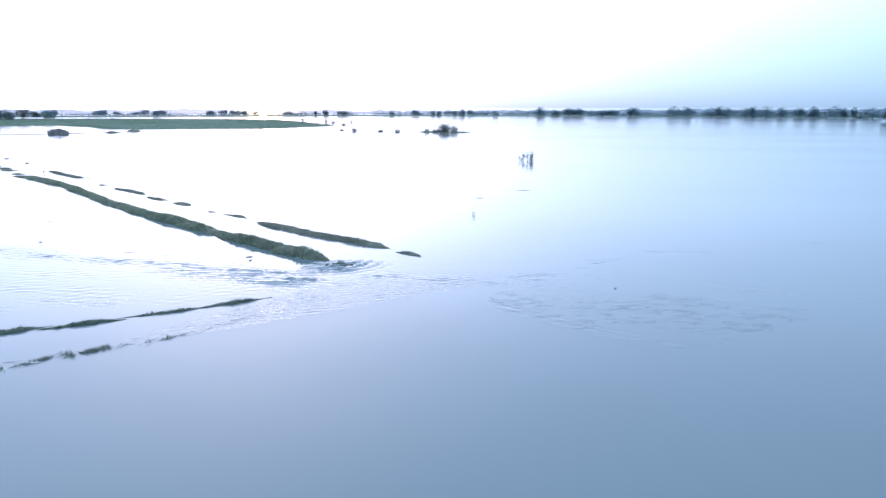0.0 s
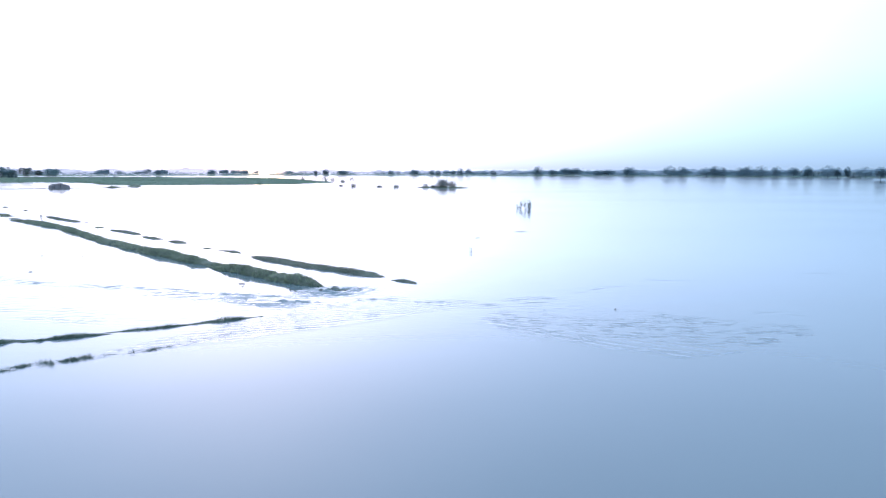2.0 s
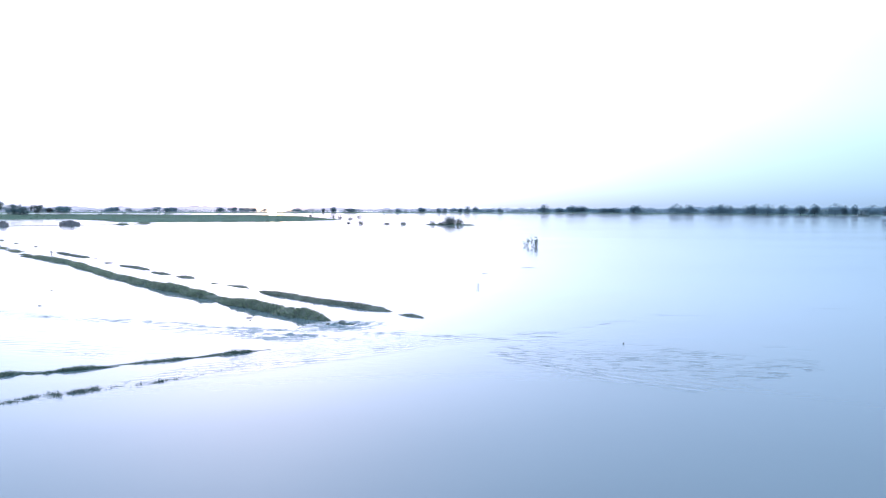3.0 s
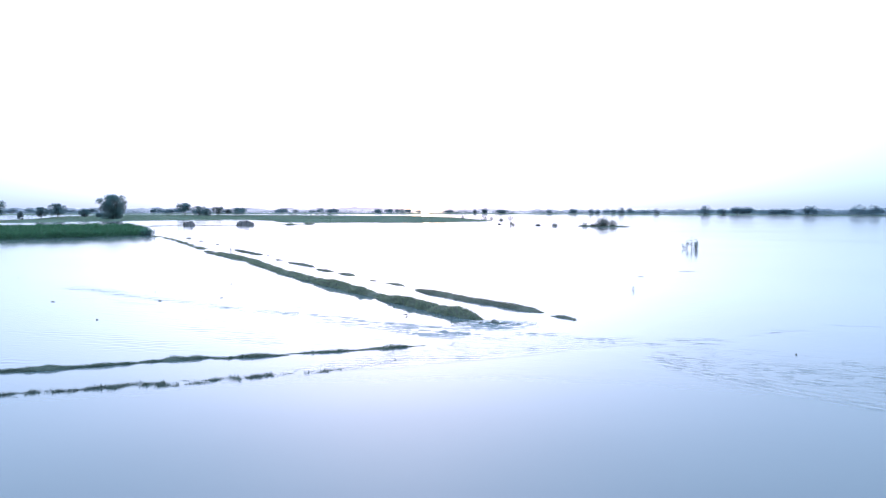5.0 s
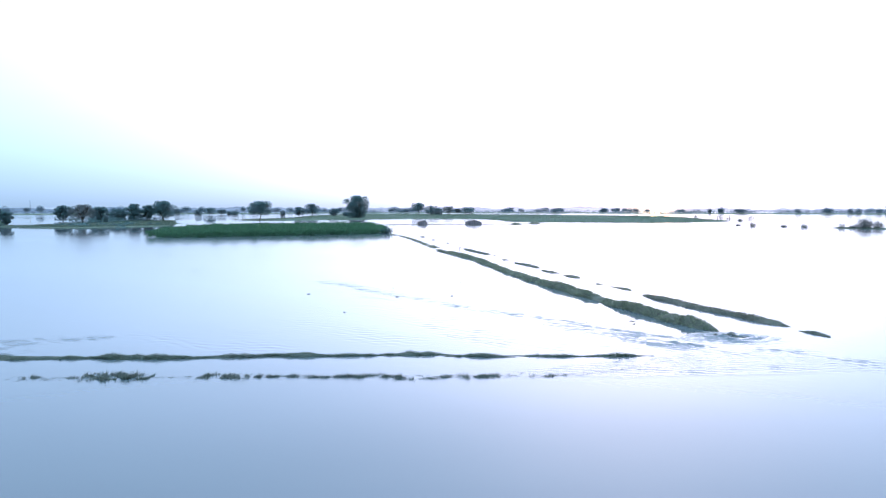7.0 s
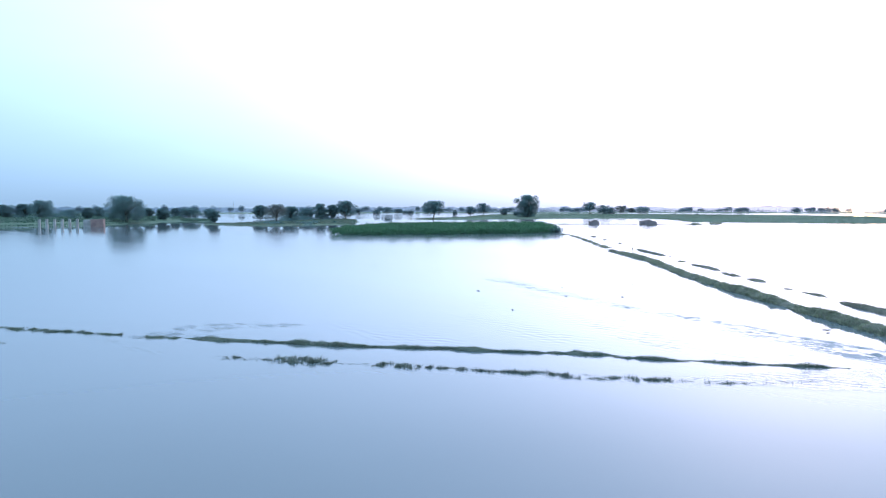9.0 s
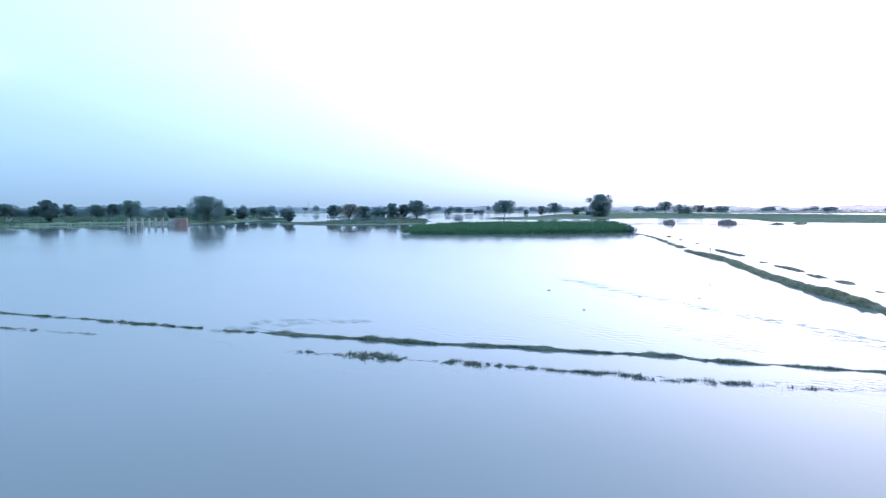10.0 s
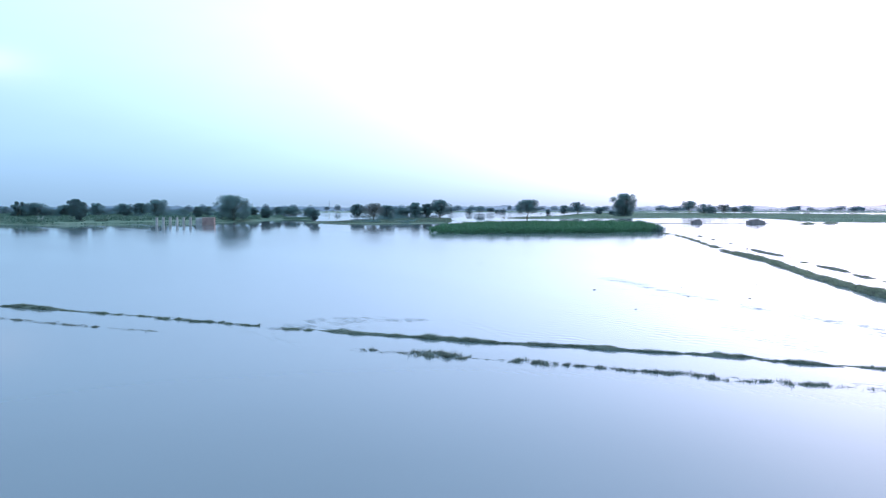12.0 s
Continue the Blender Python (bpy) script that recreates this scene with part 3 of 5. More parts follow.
def water_surface():
    xs, ys = lines(-27, 12, 0.075, 4600), lines(7.5, 30, 0.07, 4600)
    px, py = np.meshgrid(xs, ys)
    z = np.zeros(px.shape)
    amp = np.zeros(px.shape)
    for n, (pts, half, high, length) in enumerate(STREAMS):
        (x0, y0), (x1, y1) = pts[0], pts[-1]
        across = math.degrees(math.atan2(y1 - y0, x1 - x0)) + 90
        m = np.exp(-(near_line(px, py, pts) / half) ** 2) * np.clip(soft_noise(px, py, 0.8, 0.2, 50 + n) * (1.7 if n in (0, 2, 16) else 2.6) - (0.25 if n in (0, 2, 16) else 0.8), 0, 1.2)
        z += high * m * ripples(px, py, across, length, 0.38, 70 + n)
        amp = np.maximum(amp, high * m)
    # the jet's fan: a train of waves along its sharp side, broken dashes inside
    fan = zone(px, py, FAN, 0.5)
    beside = near_line(px, py, JET_EDGE)
    train = fan * np.exp(-(beside / 0.8) ** 2)
    z += 0.006 * train * ripples(px, py, 50.7, 0.30, 0.16, 91, 6) + 0.003 * np.exp(-((beside - 0.02) / 0.2) ** 2) * np.clip((px - 0.4) / 1.5, 0, 1)
    dashes = fan * np.clip(soft_noise(px, py, 0.34, 0.16, 92) * 3.0 - 1.2, 0, 1) * np.clip(soft_noise(px, py, 1.8, 1.1, 93) * 1.9 - 0.3, 0.12, 1)
    z += 0.009 * dashes * ripples(px, py, 78, 0.24, 0.42, 94)
    # the tongue below the gap: fine ripples that follow its lip
    tongue = zone(px, py, TONGUE, 0.35)
    lip = near_line(px, py, TONGUE_EDGE)
    z += tongue * (0.003 + 0.005 * np.exp(-(lip / 0.9) ** 2)) * ripples(px, py, 118, 0.22, 0.38, 95) * (0.35 + 0.9 * soft_noise(px, py, 1.2, 0.5, 96))
    z += 0.003 * np.exp(-(lip / 0.16) ** 2) * np.clip((px + 7.4) / 1.5, 0, 1)
    # the pool above it: long faint wavelets
    pool = zone(px, py, POOL, 1.6)
    z += 0.0030 * pool * ripples(px, py, 105, 0.36, 0.30, 97) * np.clip(soft_noise(px, py, 2.2, 0.8, 98) * 2 - 0.5, 0, 1.2) * np.clip((px + 23) / 8, 0, 1)
    # the drop round the broken end of the bund: standing waves that curl with the current
    rx, ry = px + 4.6, py - 25.2
    r = np.hypot(rx, ry)
    turn = np.degrees(np.arctan2(ry, rx))
    sector = np.clip((turn + 105) / 30, 0, 1) * np.clip((0 - turn) / 20, 0, 1)
    ring = np.exp(-((r - 1.55) / 0.8) ** 2) * sector
    curl = np.sin(2 * math.pi * r / 0.42 + 1.8 * np.sin(turn * 0.06)) + 0.5 * np.sin(2 * math.pi * r / 0.23 + turn * 0.05)
    z += ring * (0.046 * curl * (0.4 + 0.8 * soft_noise(px, py, 0.5, 0.3, 99)) + 0.022 * ripples(px, py, 100, 0.24, 0.6, 100))
    amp = np.maximum(amp, np.maximum(0.03 * ring, np.maximum(0.022 * dashes, 0.006 * tongue)))
    me = sheet(xs, ys, z)
    me.name = "water"
    near = (px > -62) & (px < 4) & (py > 8) & (py < 62)
    stir = np.zeros(px.shape)
    stir[near] = np.clip(edge_distance(px[near], py[near], STIRRED) / 0.5 + 0.5, 0, 1)
    stir *= np.exp(-(np.hypot(px + 5, py - 22) / 15) ** 2)
    lee = np.maximum(edge_distance(px, py, LEFT_BANK), edge_distance(px, py, SPIT))
    for name, values in (("flow", np.clip(amp / 0.03, 0, 1.5)), ("stir", stir), ("calm", np.clip(1.15 + lee / 55, 0, 1))):
        me.attributes.new(name, "FLOAT", "POINT").data.foreach_set("value", values.ravel().astype(np.float32))
    me.materials.append(WATER)
    return me


water = new("water", water_surface())
tagged(water, "still silty floodwater mirroring the pale sky, rippled at a breach", "water", kind="structure")


# ---- bunds: field banks that still stand above the flood ----
def bank(name, pts, half, high, grass, length, seed, label, category="bank", group="", mat=BLADES, soil=TURF, dens=900, width=0.014, ragged=0.4, shag=0.7):
    """An earth ridge along pts with its cover of grass."""
    rng = np.random.default_rng(seed)
    line = resample(pts, 0.14)
    n = len(line)
    d = np.gradient(line, axis=0)
    d /= np.hypot(*d.T)[:, None] + 1e-9
    nrm = np.stack([-d[:, 1], d[:, 0]], 1)
    prof = [(-1.25, -0.18), (-1.0, 0.0), (-0.7, 0.5), (-0.3, 0.9), (0.1, 1.0), (0.5, 0.8), (0.85, 0.3), (1.0, 0.0), (1.25, -0.18)]
    run = max(0.9, half * 2.2)
    taper = np.clip(np.minimum(np.arange(n), np.arange(n)[::-1]) * 0.14 / min(run, n * 0.05), 0.05, 1) ** 0.8
    v = np.zeros((n, len(prof), 3))
    tops = np.zeros(n)
    for i, (x, y) in enumerate(line):
        w = half * taper[i] * (1 + ragged * (wobble(x, y, 1.6, seed) + 0.4 * wobble(x, y, 0.35, seed + 2)))
        h = high * taper[i] * max(0.15, 1 + ragged * (0.8 * wobble(x, y, 1.7, seed + 5) + 0.5 * wobble(x, y, 0.42, seed + 6)))
        off = half * (0.3 * wobble(x, y, 2.3, seed + 9) + 0.16 * wobble(x, y, 0.5, seed + 10))
        tops[i] = h
        for j, (u, k) in enumerate(prof):
            q = line[i] + nrm[i] * (u * w + off)
            v[i, j] = (*q, k * h * (1 + 0.22 * wobble(q[0], q[1], 0.3, seed + 7)) if k >= 0 else -0.2)
    m = len(prof)
    g = Geo()
    f = [(i * m + j, (i + 1) * m + j, (i + 1) * m + j + 1, i * m + j + 1) for i in range(n - 1) for j in range(m - 1)]
    f += [tuple(range(m)), tuple((n - 1) * m + j for j in range(m))[::-1]]
    g.add(v.reshape(-1, 3), f)
    ob = thing(name, g, soil)
    tagged(ob, label, category, group)
    if grass:
        area = n * 0.14 * 2 * half
        cnt = max(20, int(area * dens))
        i = rng.integers(0, n - 1, cnt)
        t = rng.random(cnt)
        j = rng.integers(0, m - 1, cnt)
        s = rng.random(cnt)
        p = (v[i, j] * ((1 - t) * (1 - s))[:, None] + v[i + 1, j] * (t * (1 - s))[:, None] + v[i, j + 1] * ((1 - t) * s)[:, None] + v[i + 1, j + 1] * (t * s)[:, None])
        clump = np.array([wobble(x, y, 0.55, seed + 20) + 0.7 * wobble(x, y, 2.2, seed + 21) + 0.5 * wobble(x, y, 0.16, seed + 22) for x, y in p[:, :2]])
        keep = clump > -1.3
        p, clump = p[keep], clump[keep]
        gg = Geo()
        blades(gg, p - np.array((0, 0, 0.02)), length * np.clip(0.85 + shag * np.clip(clump, -0.8, 1.3), 0.3, 2) * (0.45 + 0.55 * taper[i[keep]]), width, rng, 2.2)
        part("grass", gg, mat, ob, "rough green grass", kind="stuff")
    return ob


bank("earth_bund", [(-4.1, 24.95), (-5.3, 25.9), (-6.75, 27.2)], 0.40, 0.22, True, 0.13, 11, "broken end of a grassy earth bund beside the breach", "bund", "field bund", ragged=0.62)
bank("earth_bund", [(-5.9, 26.55), (-8.3, 28.75), (-10.4, 31.0), (-13.0, 33.7), (-15.8, 36.4)], 0.34, 0.20, True, 0.12, 12, "long grassy earth bund standing out of floodwater", "bund", "field bund", ragged=0.62, dens=1300)
bank("earth_bund", [(-15.2, 35.9), (-21.6, 43.3), (-27.4, 50.6), (-33.4, 56.4)], 0.34, 0.18, True, 0.12, 13, "long grassy earth bund standing out of floodwater", "bund", "field bund", ragged=0.62, dens=700, width=0.014)

# clods of turf and mud that have slid off the broken end
def clod(x, y, size, seed, mat, label):
    rng = np.random.default_rng(seed)
    bm = bmesh.new()
    bmesh.ops.create_icosphere(bm, subdivisions=3, radius=1.0)
    k = np.array((rng.uniform(0.8, 1.5), rng.uniform(0.7, 1.1), rng.uniform(0.45, 0.7))) * size
    for v in bm.verts:
        q = v.co
        f = 1 + 0.35 * wobble(q.x, q.y + q.z, 0.8, seed) + 0.18 * wobble(q.x + q.z, q.y, 0.3, seed + 1)
        v.co = Vector((q.x * k[0] * f, q.y * k[1] * f, q.z * k[2] * f))
    me = bpy.data.meshes.new("clod")
    bm.to_mesh(me)
    bm.free()
    me.materials.append(mat)
    me.polygons.foreach_set("use_smooth", [True] * len(me.polygons))
    ob = new("mud_clod", me)
    ob.matrix_world = pose(x, y, -0.02, 0, 0, rng.uniform(0, 180))
    return tagged(ob, label, "clod", "clods at the breach")


CLODS = [(-3.62, 24.42, 0.17), (-3.42, 24.22, 0.12), (-3.85, 24.28, 0.13), (-3.22, 24.34, 0.09), (-3.05, 24.08, 0.07), (-3.55, 24.08, 0.08), (-4.1, 24.25, 0.1),
         (-5.75, 25.55, 0.1), (-6.35, 26.15, 0.12), (-6.6, 26.0, 0.07), (-7.4, 26.9, 0.08)]
for i, (x, y, size) in enumerate(CLODS):
    clod(x, y, size, 400 + i, WET_TURF if i % 3 else MUD, "wet clod of turf and mud in the breach" if i < 7 else "small wet clod of mud beside the bund")
TUFTS = [(-33.9, 56.6, 2.6), (-35.6, 58.9, 2.0), (-38.6, 62.6, 2.4), (-40.2, 64.6, 2.2), (-42.4, 66.9, 1.6), (-43.9, 69.0, 2.0), (-45.8, 70.9, 1.6), (-47.2, 72.8, 1.9),
         (-48.9, 74.6, 1.6), (-50.4, 76.6, 2.0), (-52.8, 79.2, 1.8), (-55.2, 81.9, 2.2), (-57.4, 84.2, 1.5), (-61.0, 87.4, 3.0)]
for i, (x, y, size) in enumerate(TUFTS):
    size *= 0.92
    bank("grass_islet", [(x + size * 0.36, y - size * 0.02), (x, y), (x - size * 0.40, y + size * 0.10)], 0.13, 0.08, True, 0.14, 30 + i,
         "grassy remnant of a drowned earth bund", "islet", "bund remnants", dens=320, width=0.025)

TWIN = [  # the lower twin bund, broken into pieces: start, end, half width, height
    (-0.85, 25.6, -1.8, 26.5, 0.27, 0.10), (-2.1, 27.2, -9.0, 33.6, 0.42, 0.17), (-9.8, 34.8, -11.5, 36.3, 0.28, 0.09), (-12.0, 37.1, -12.6, 37.4, 0.2, 0.06),
    (-14.2, 39.4, -15.9, 40.8, 0.34, 0.14), (-16.5, 41.9, -18.6, 43.8, 0.32, 0.12), (-19.1, 44.8, -22.7, 48.3, 0.3, 0.12), (-24.0, 50.4, -24.9, 50.6, 0.3, 0.1),
    (-27.5, 54.6, -27.9, 55.0, 0.25, 0.06), (-28.3, 55.4, -34.6, 61.8, 0.34, 0.13), (-41.5, 70.2, -42.0, 70.8, 0.3, 0.08), (-47.0, 76.6, -47.8, 77.4, 0.3, 0.09), (-52.6, 82.6, -54.4, 84.4, 0.35, 0.12)]
for i, (x0, y0, x1, y1, half, high) in enumerate(TWIN):
    bend = 0.12 * (-1) ** i
    bank("grass_islet", [(x0, y0), ((x0 + x1) / 2 + bend, (y0 + y1) / 2 + bend), (x1, y1)], half * 0.72, high * 0.62, True, 0.05 + 0.35 * high, 60 + i,
         "low strip of faded grass on a drowned bund", "islet", "twin bund remnants", dens=900, width=0.009, mat=STRAW if i % 3 else DRY)

# reeds and weeds rooted under water along a drowned bund
def reeds(name, x0, y0, x1, y1, half, dens, length, seed, label, group, mat=DRY, gap=-0.22):
    rng = np.random.default_rng(seed)
    span = math.hypot(x1 - x0, y1 - y0)
    cnt = max(16, int(span * 2 * half * dens * 5.0))
    t = rng.random(cnt)
    off = rng.normal(0, half * 0.8, cnt)
    ux, uy = (x1 - x0) / span, (y1 - y0) / span
    p = np.stack([x0 + (x1 - x0) * t - uy * off, y0 + (y1 - y0) * t + ux * off, np.full(cnt, -0.05)], 1)
    keep = np.array([wobble(x, y, 0.22, seed) + 0.5 * wobble(x, y, 0.8, seed + 3) > gap for x, y in p[:, :2]])
    p = p[keep]
    g = Geo()
    tuft = np.array([max(0.25, 0.75 + 0.9 * wobble(x, y, 0.3, seed + 8)) for x, y in p[:, :2]])
    low = rng.random(len(p)) < 0.62
    blades(g, p[low] + np.array((0, 0, 0.02)), length * 0.36 * tuft[low], 0.008, rng, 1.2)
    blades(g, p[~low], length * 0.52 * tuft[~low] + 0.03, 0.006, rng, 0.8)
    # broken stems lying on the water, most of them along the line
    for _ in range(max(3, int(span * 9))):
        t, o, a = rng.random(), rng.normal(0, half * 0.7 + 0.06), math.atan2(uy, ux) + rng.normal(0, 0.4)
        x, y, h = x0 + (x1 - x0) * t - uy * o, y0 + (y1 - y0) * t + ux * o, rng.uniform(0.03, 0.14)
        dx, dy, r = math.cos(a) * h, math.sin(a) * h, rng.uniform(0.0015, 0.004)
        sag = rng.normal(0, 0.15 * h)
        tube(g, [(x - dx, y - dy, 0.001), (x - uy * sag, y + ux * sag, 0.006), (x + dx, y + dy, 0.001)], [r * 0.5, r, r * 0.5], 4)
    ob = thing(name, g, mat)
    return tagged(ob, label, "reeds", group, "stuff")


NEAR = [  # the near bund: start, end, half width, height
    (-5.0, 19.9, -6.6, 18.9, 0.15, 0.05), (-6.7, 18.8, -8.4, 17.9, 0.15, 0.06), (-8.6, 17.6, -9.9, 16.95, 0.24, 0.11), (-10.2, 17.0, -11.5, 16.2, 0.22, 0.09),
    (-11.5, 16.1, -13.0, 15.1, 0.2, 0.07), (-13.0, 15.1, -14.3, 14.4, 0.27, 0.12), (-14.2, 14.3, -16.0, 13.1, 0.2, 0.07), (-16.0, 13.0, -18.4, 11.6, 0.26, 0.10),
    (-18.3, 11.6, -21.1, 9.95, 0.25, 0.09), (-21.7, 9.5, -22.2, 9.1, 0.2, 0.08), (-23.6, 8.4, -24.5, 7.95, 0.14, 0.05), (-25.1, 7.7, -25.5, 7.3, 0.2, 0.08),
    (-26.2, 7.0, -26.9, 6.6, 0.22, 0.09), (-27.3, 6.45, -29.0, 5.5, 0.14, 0.06), (-29.2, 5.3, -30.0, 4.9, 0.16, 0.07), (-30.3, 4.75, -31.3, 4.15, 0.13, 0.05),
    (-31.5, 4.2, -34.5, 2.2, 0.27, 0.13), (-34.4, 2.2, -44.0, -4.0, 0.3, 0.14)]
for i, (x0, y0, x1, y1, half, high) in enumerate(NEAR):
    bend = 0.06 * (-1) ** i
    if 9 <= i <= 15:  # worn down to a weedy line at the water's face
        x0, y0, x1, y1 = x0 + 0.3, y0 + 0.17, x1 - 0.3, y1 - 0.17
        reeds("grass_remnant", x0, y0, x1, y1, half * 0.65, 2600, 0.10 + high * 0.8, 300 + i, "low ragged line of weeds on a drowned bund", "near bund remnants", RIDGE_BLADES, -0.7)
        continue
    if i < 9:  # these pieces still join into one ridge
        span = math.hypot(x1 - x0, y1 - y0)
        ex, ey = (x1 - x0) / span * 0.3, (y1 - y0) / span * 0.3
        x0, y0, x1, y1 = x0 - ex * (i > 0), y0 - ey * (i > 0), x1 + ex, y1 + ey
    thin = 0.8 if i in (1, 4) else 1.0
    bank("grass_islet", [(x0, y0), ((x0 + x1) / 2 + bend, (y0 + y1) / 2 + bend), (x1, y1)], thin * half * (0.85 if i < 9 or i > 15 else 0.6), thin * high * (0.55 if i < 9 or i > 15 else 0.3), True, 0.055 + 0.5 * high, 90 + i,
         "low grassy ridge of a flooded field bund", "islet", "near bund remnants", dens=2600, width=0.006, ragged=0.75, shag=1.0, mat=RIDGE_BLADES, soil=WET_TURF)


REEDS = [(-16.5, 10.15, -15.0, 10.9, 0.2, 2200, 0.28), (-14.1, 11.6, -13.0, 12.3, 0.15, 1300, 0.23), (-18.0, 9.1, -16.5, 10.0, 0.11, 900, 0.16), (-15.0, 10.95, -14.0, 11.6, 0.07, 420, 0.12),
         (-12.9, 12.3, -10.8, 13.6, 0.11, 1100, 0.19), (-10.8, 13.6, -9.8, 14.25, 0.12, 1300, 0.21), (-9.8, 13.9, -9.4, 14.2, 0.16, 900, 0.2), (-9.4, 14.3, -7.7, 15.5, 0.14, 1200, 0.19),
         (-7.7, 15.5, -6.2, 16.5, 0.11, 650, 0.16), (-6.2, 16.4, -5.0, 18.2, 0.08, 130, 0.13), (-24.3, 5.6, -26.2, 4.5, 0.07, 600, 0.12), (-26.5, 4.2, -28.8, 2.9, 0.10, 1000, 0.15),
         (-28.8, 2.9, -31.0, 1.7, 0.10, 1000, 0.15), (-31.0, 1.7, -35.0, -0.6, 0.14, 300, 0.15)]
for i, (x0, y0, x1, y1, half, dens, length) in enumerate(REEDS):
    reeds("reed_clump", x0, y0, x1, y1, half, dens, length, 140 + i, "sparse weedy reeds poking out of floodwater", "reeds on the drowned bund")


# ---- crop field ----
def crop_field():
    rng = np.random.default_rng(7)
    poly = np.array(CROP_FIELD)
    p = rng.uniform(poly.min(0), poly.max(0), (19000, 2))
    d = edge_distance(p[:, 0], p[:, 1], poly)
    p = p[d > -0.3]
    g = Geo()
    hgt = np.array([0.66 + 0.42 * wobble(x, y, 2.4, 3) + 0.34 * wobble(x, y, 1.0, 4) for x, y in p])
    cnt = 9
    c = np.repeat(p, cnt, 0)
    h = np.repeat(hgt, cnt)
    q = np.stack([c[:, 0] + rng.normal(0, 0.22, len(c)), c[:, 1] + rng.normal(0, 0.22, len(c)), 0.02 + (h + 0.2) * rng.uniform(0.0, 1.0, len(c)) ** 0.6], 1)
    leaves(g, q, np.full(len(q), 0.14), rng, 0.3)
    ob = thing("crop_field", g, CROP, smooth=False)
    return tagged(ob, "dense dark green leafy crop on a patch above the flood", "crop", kind="stuff")


crop_field()


# ---- trees ----
def limbs(rng, height, width, fork_at, stems):
    """Trunk and main limbs, rooted under water or soil."""
    wood = Geo()
    for s in range(stems):
        a = rng.uniform(0, 6.28)
        lean = rng.uniform(0.04, 0.14) * width * (1 if stems == 1 else 1.6)
        foot = np.array((rng.normal(0, 0.03 * width), rng.normal(0, 0.03 * width), -0.6))
        fork = np.array((math.cos(a) * lean, math.sin(a) * lean, height * fork_at * rng.uniform(0.9, 1.15) + 0.1))
        r = 0.03 * height / math.sqrt(stems)
        tube(wood, [foot, foot * 0.5 + fork * 0.5 + rng.normal(0, 0.06, 3), fork], [r * 1.5, r, r * 0.85], 8)
        for _ in range(5):
            b = rng.uniform(0, 6.28)
            q = width * rng.uniform(0.12, 0.34)
            end = fork + np.array((math.cos(b) * q, math.sin(b) * q, (height - fork[2]) * rng.uniform(0.4, 0.8)))
            tube(wood, [fork, fork * 0.5 + end * 0.5 + np.array((0, 0, 0.05 * height)), end], [r * 0.7, r * 0.45, r * 0.15], 6)
    return wood


STYLES = {  # foot of the crown, its widest height, width at its foot, leafy heaps, share of gaps, stems
    "dome": (0.22, 0.50, 0.55, 26, 0.10, 2), "broad": (0.16, 0.48, 0.72, 40, 0.10, 2), "round": (0.12, 0.55, 0.45, 24, 0.08, 1), "umbrella": (0.36, 0.66, 0.55, 26, 0.16, 2),
    "bushy": (0.02, 0.42, 0.75, 20, 0.08, 3), "open": (0.30, 0.62, 0.55, 22, 0.34, 3), "pear": (0.05, 0.66, 0.52, 44, 0.05, 2)}
STYLE_WORDS = {"dome": "broad-crowned dark green tree at the water's edge", "broad": "large spreading dark green tree with a low wide crown", "round": "round-crowned dark green tree on low ground",
               "umbrella": "umbrella-shaped tree with bare forked stems in the flood", "bushy": "bushy dark tree leafy down to the ground",
               "open": "open grey-brown thorn tree with several thin stems", "pear": "tall dense tree with a heavy rounded crown"}
STYLE_NAMES = {"dome": "acacia_tree", "broad": "spreading_tree", "round": "round_tree", "umbrella": "umbrella_tree", "bushy": "bushy_tree", "open": "thorn_tree", "pear": "tall_tree"}


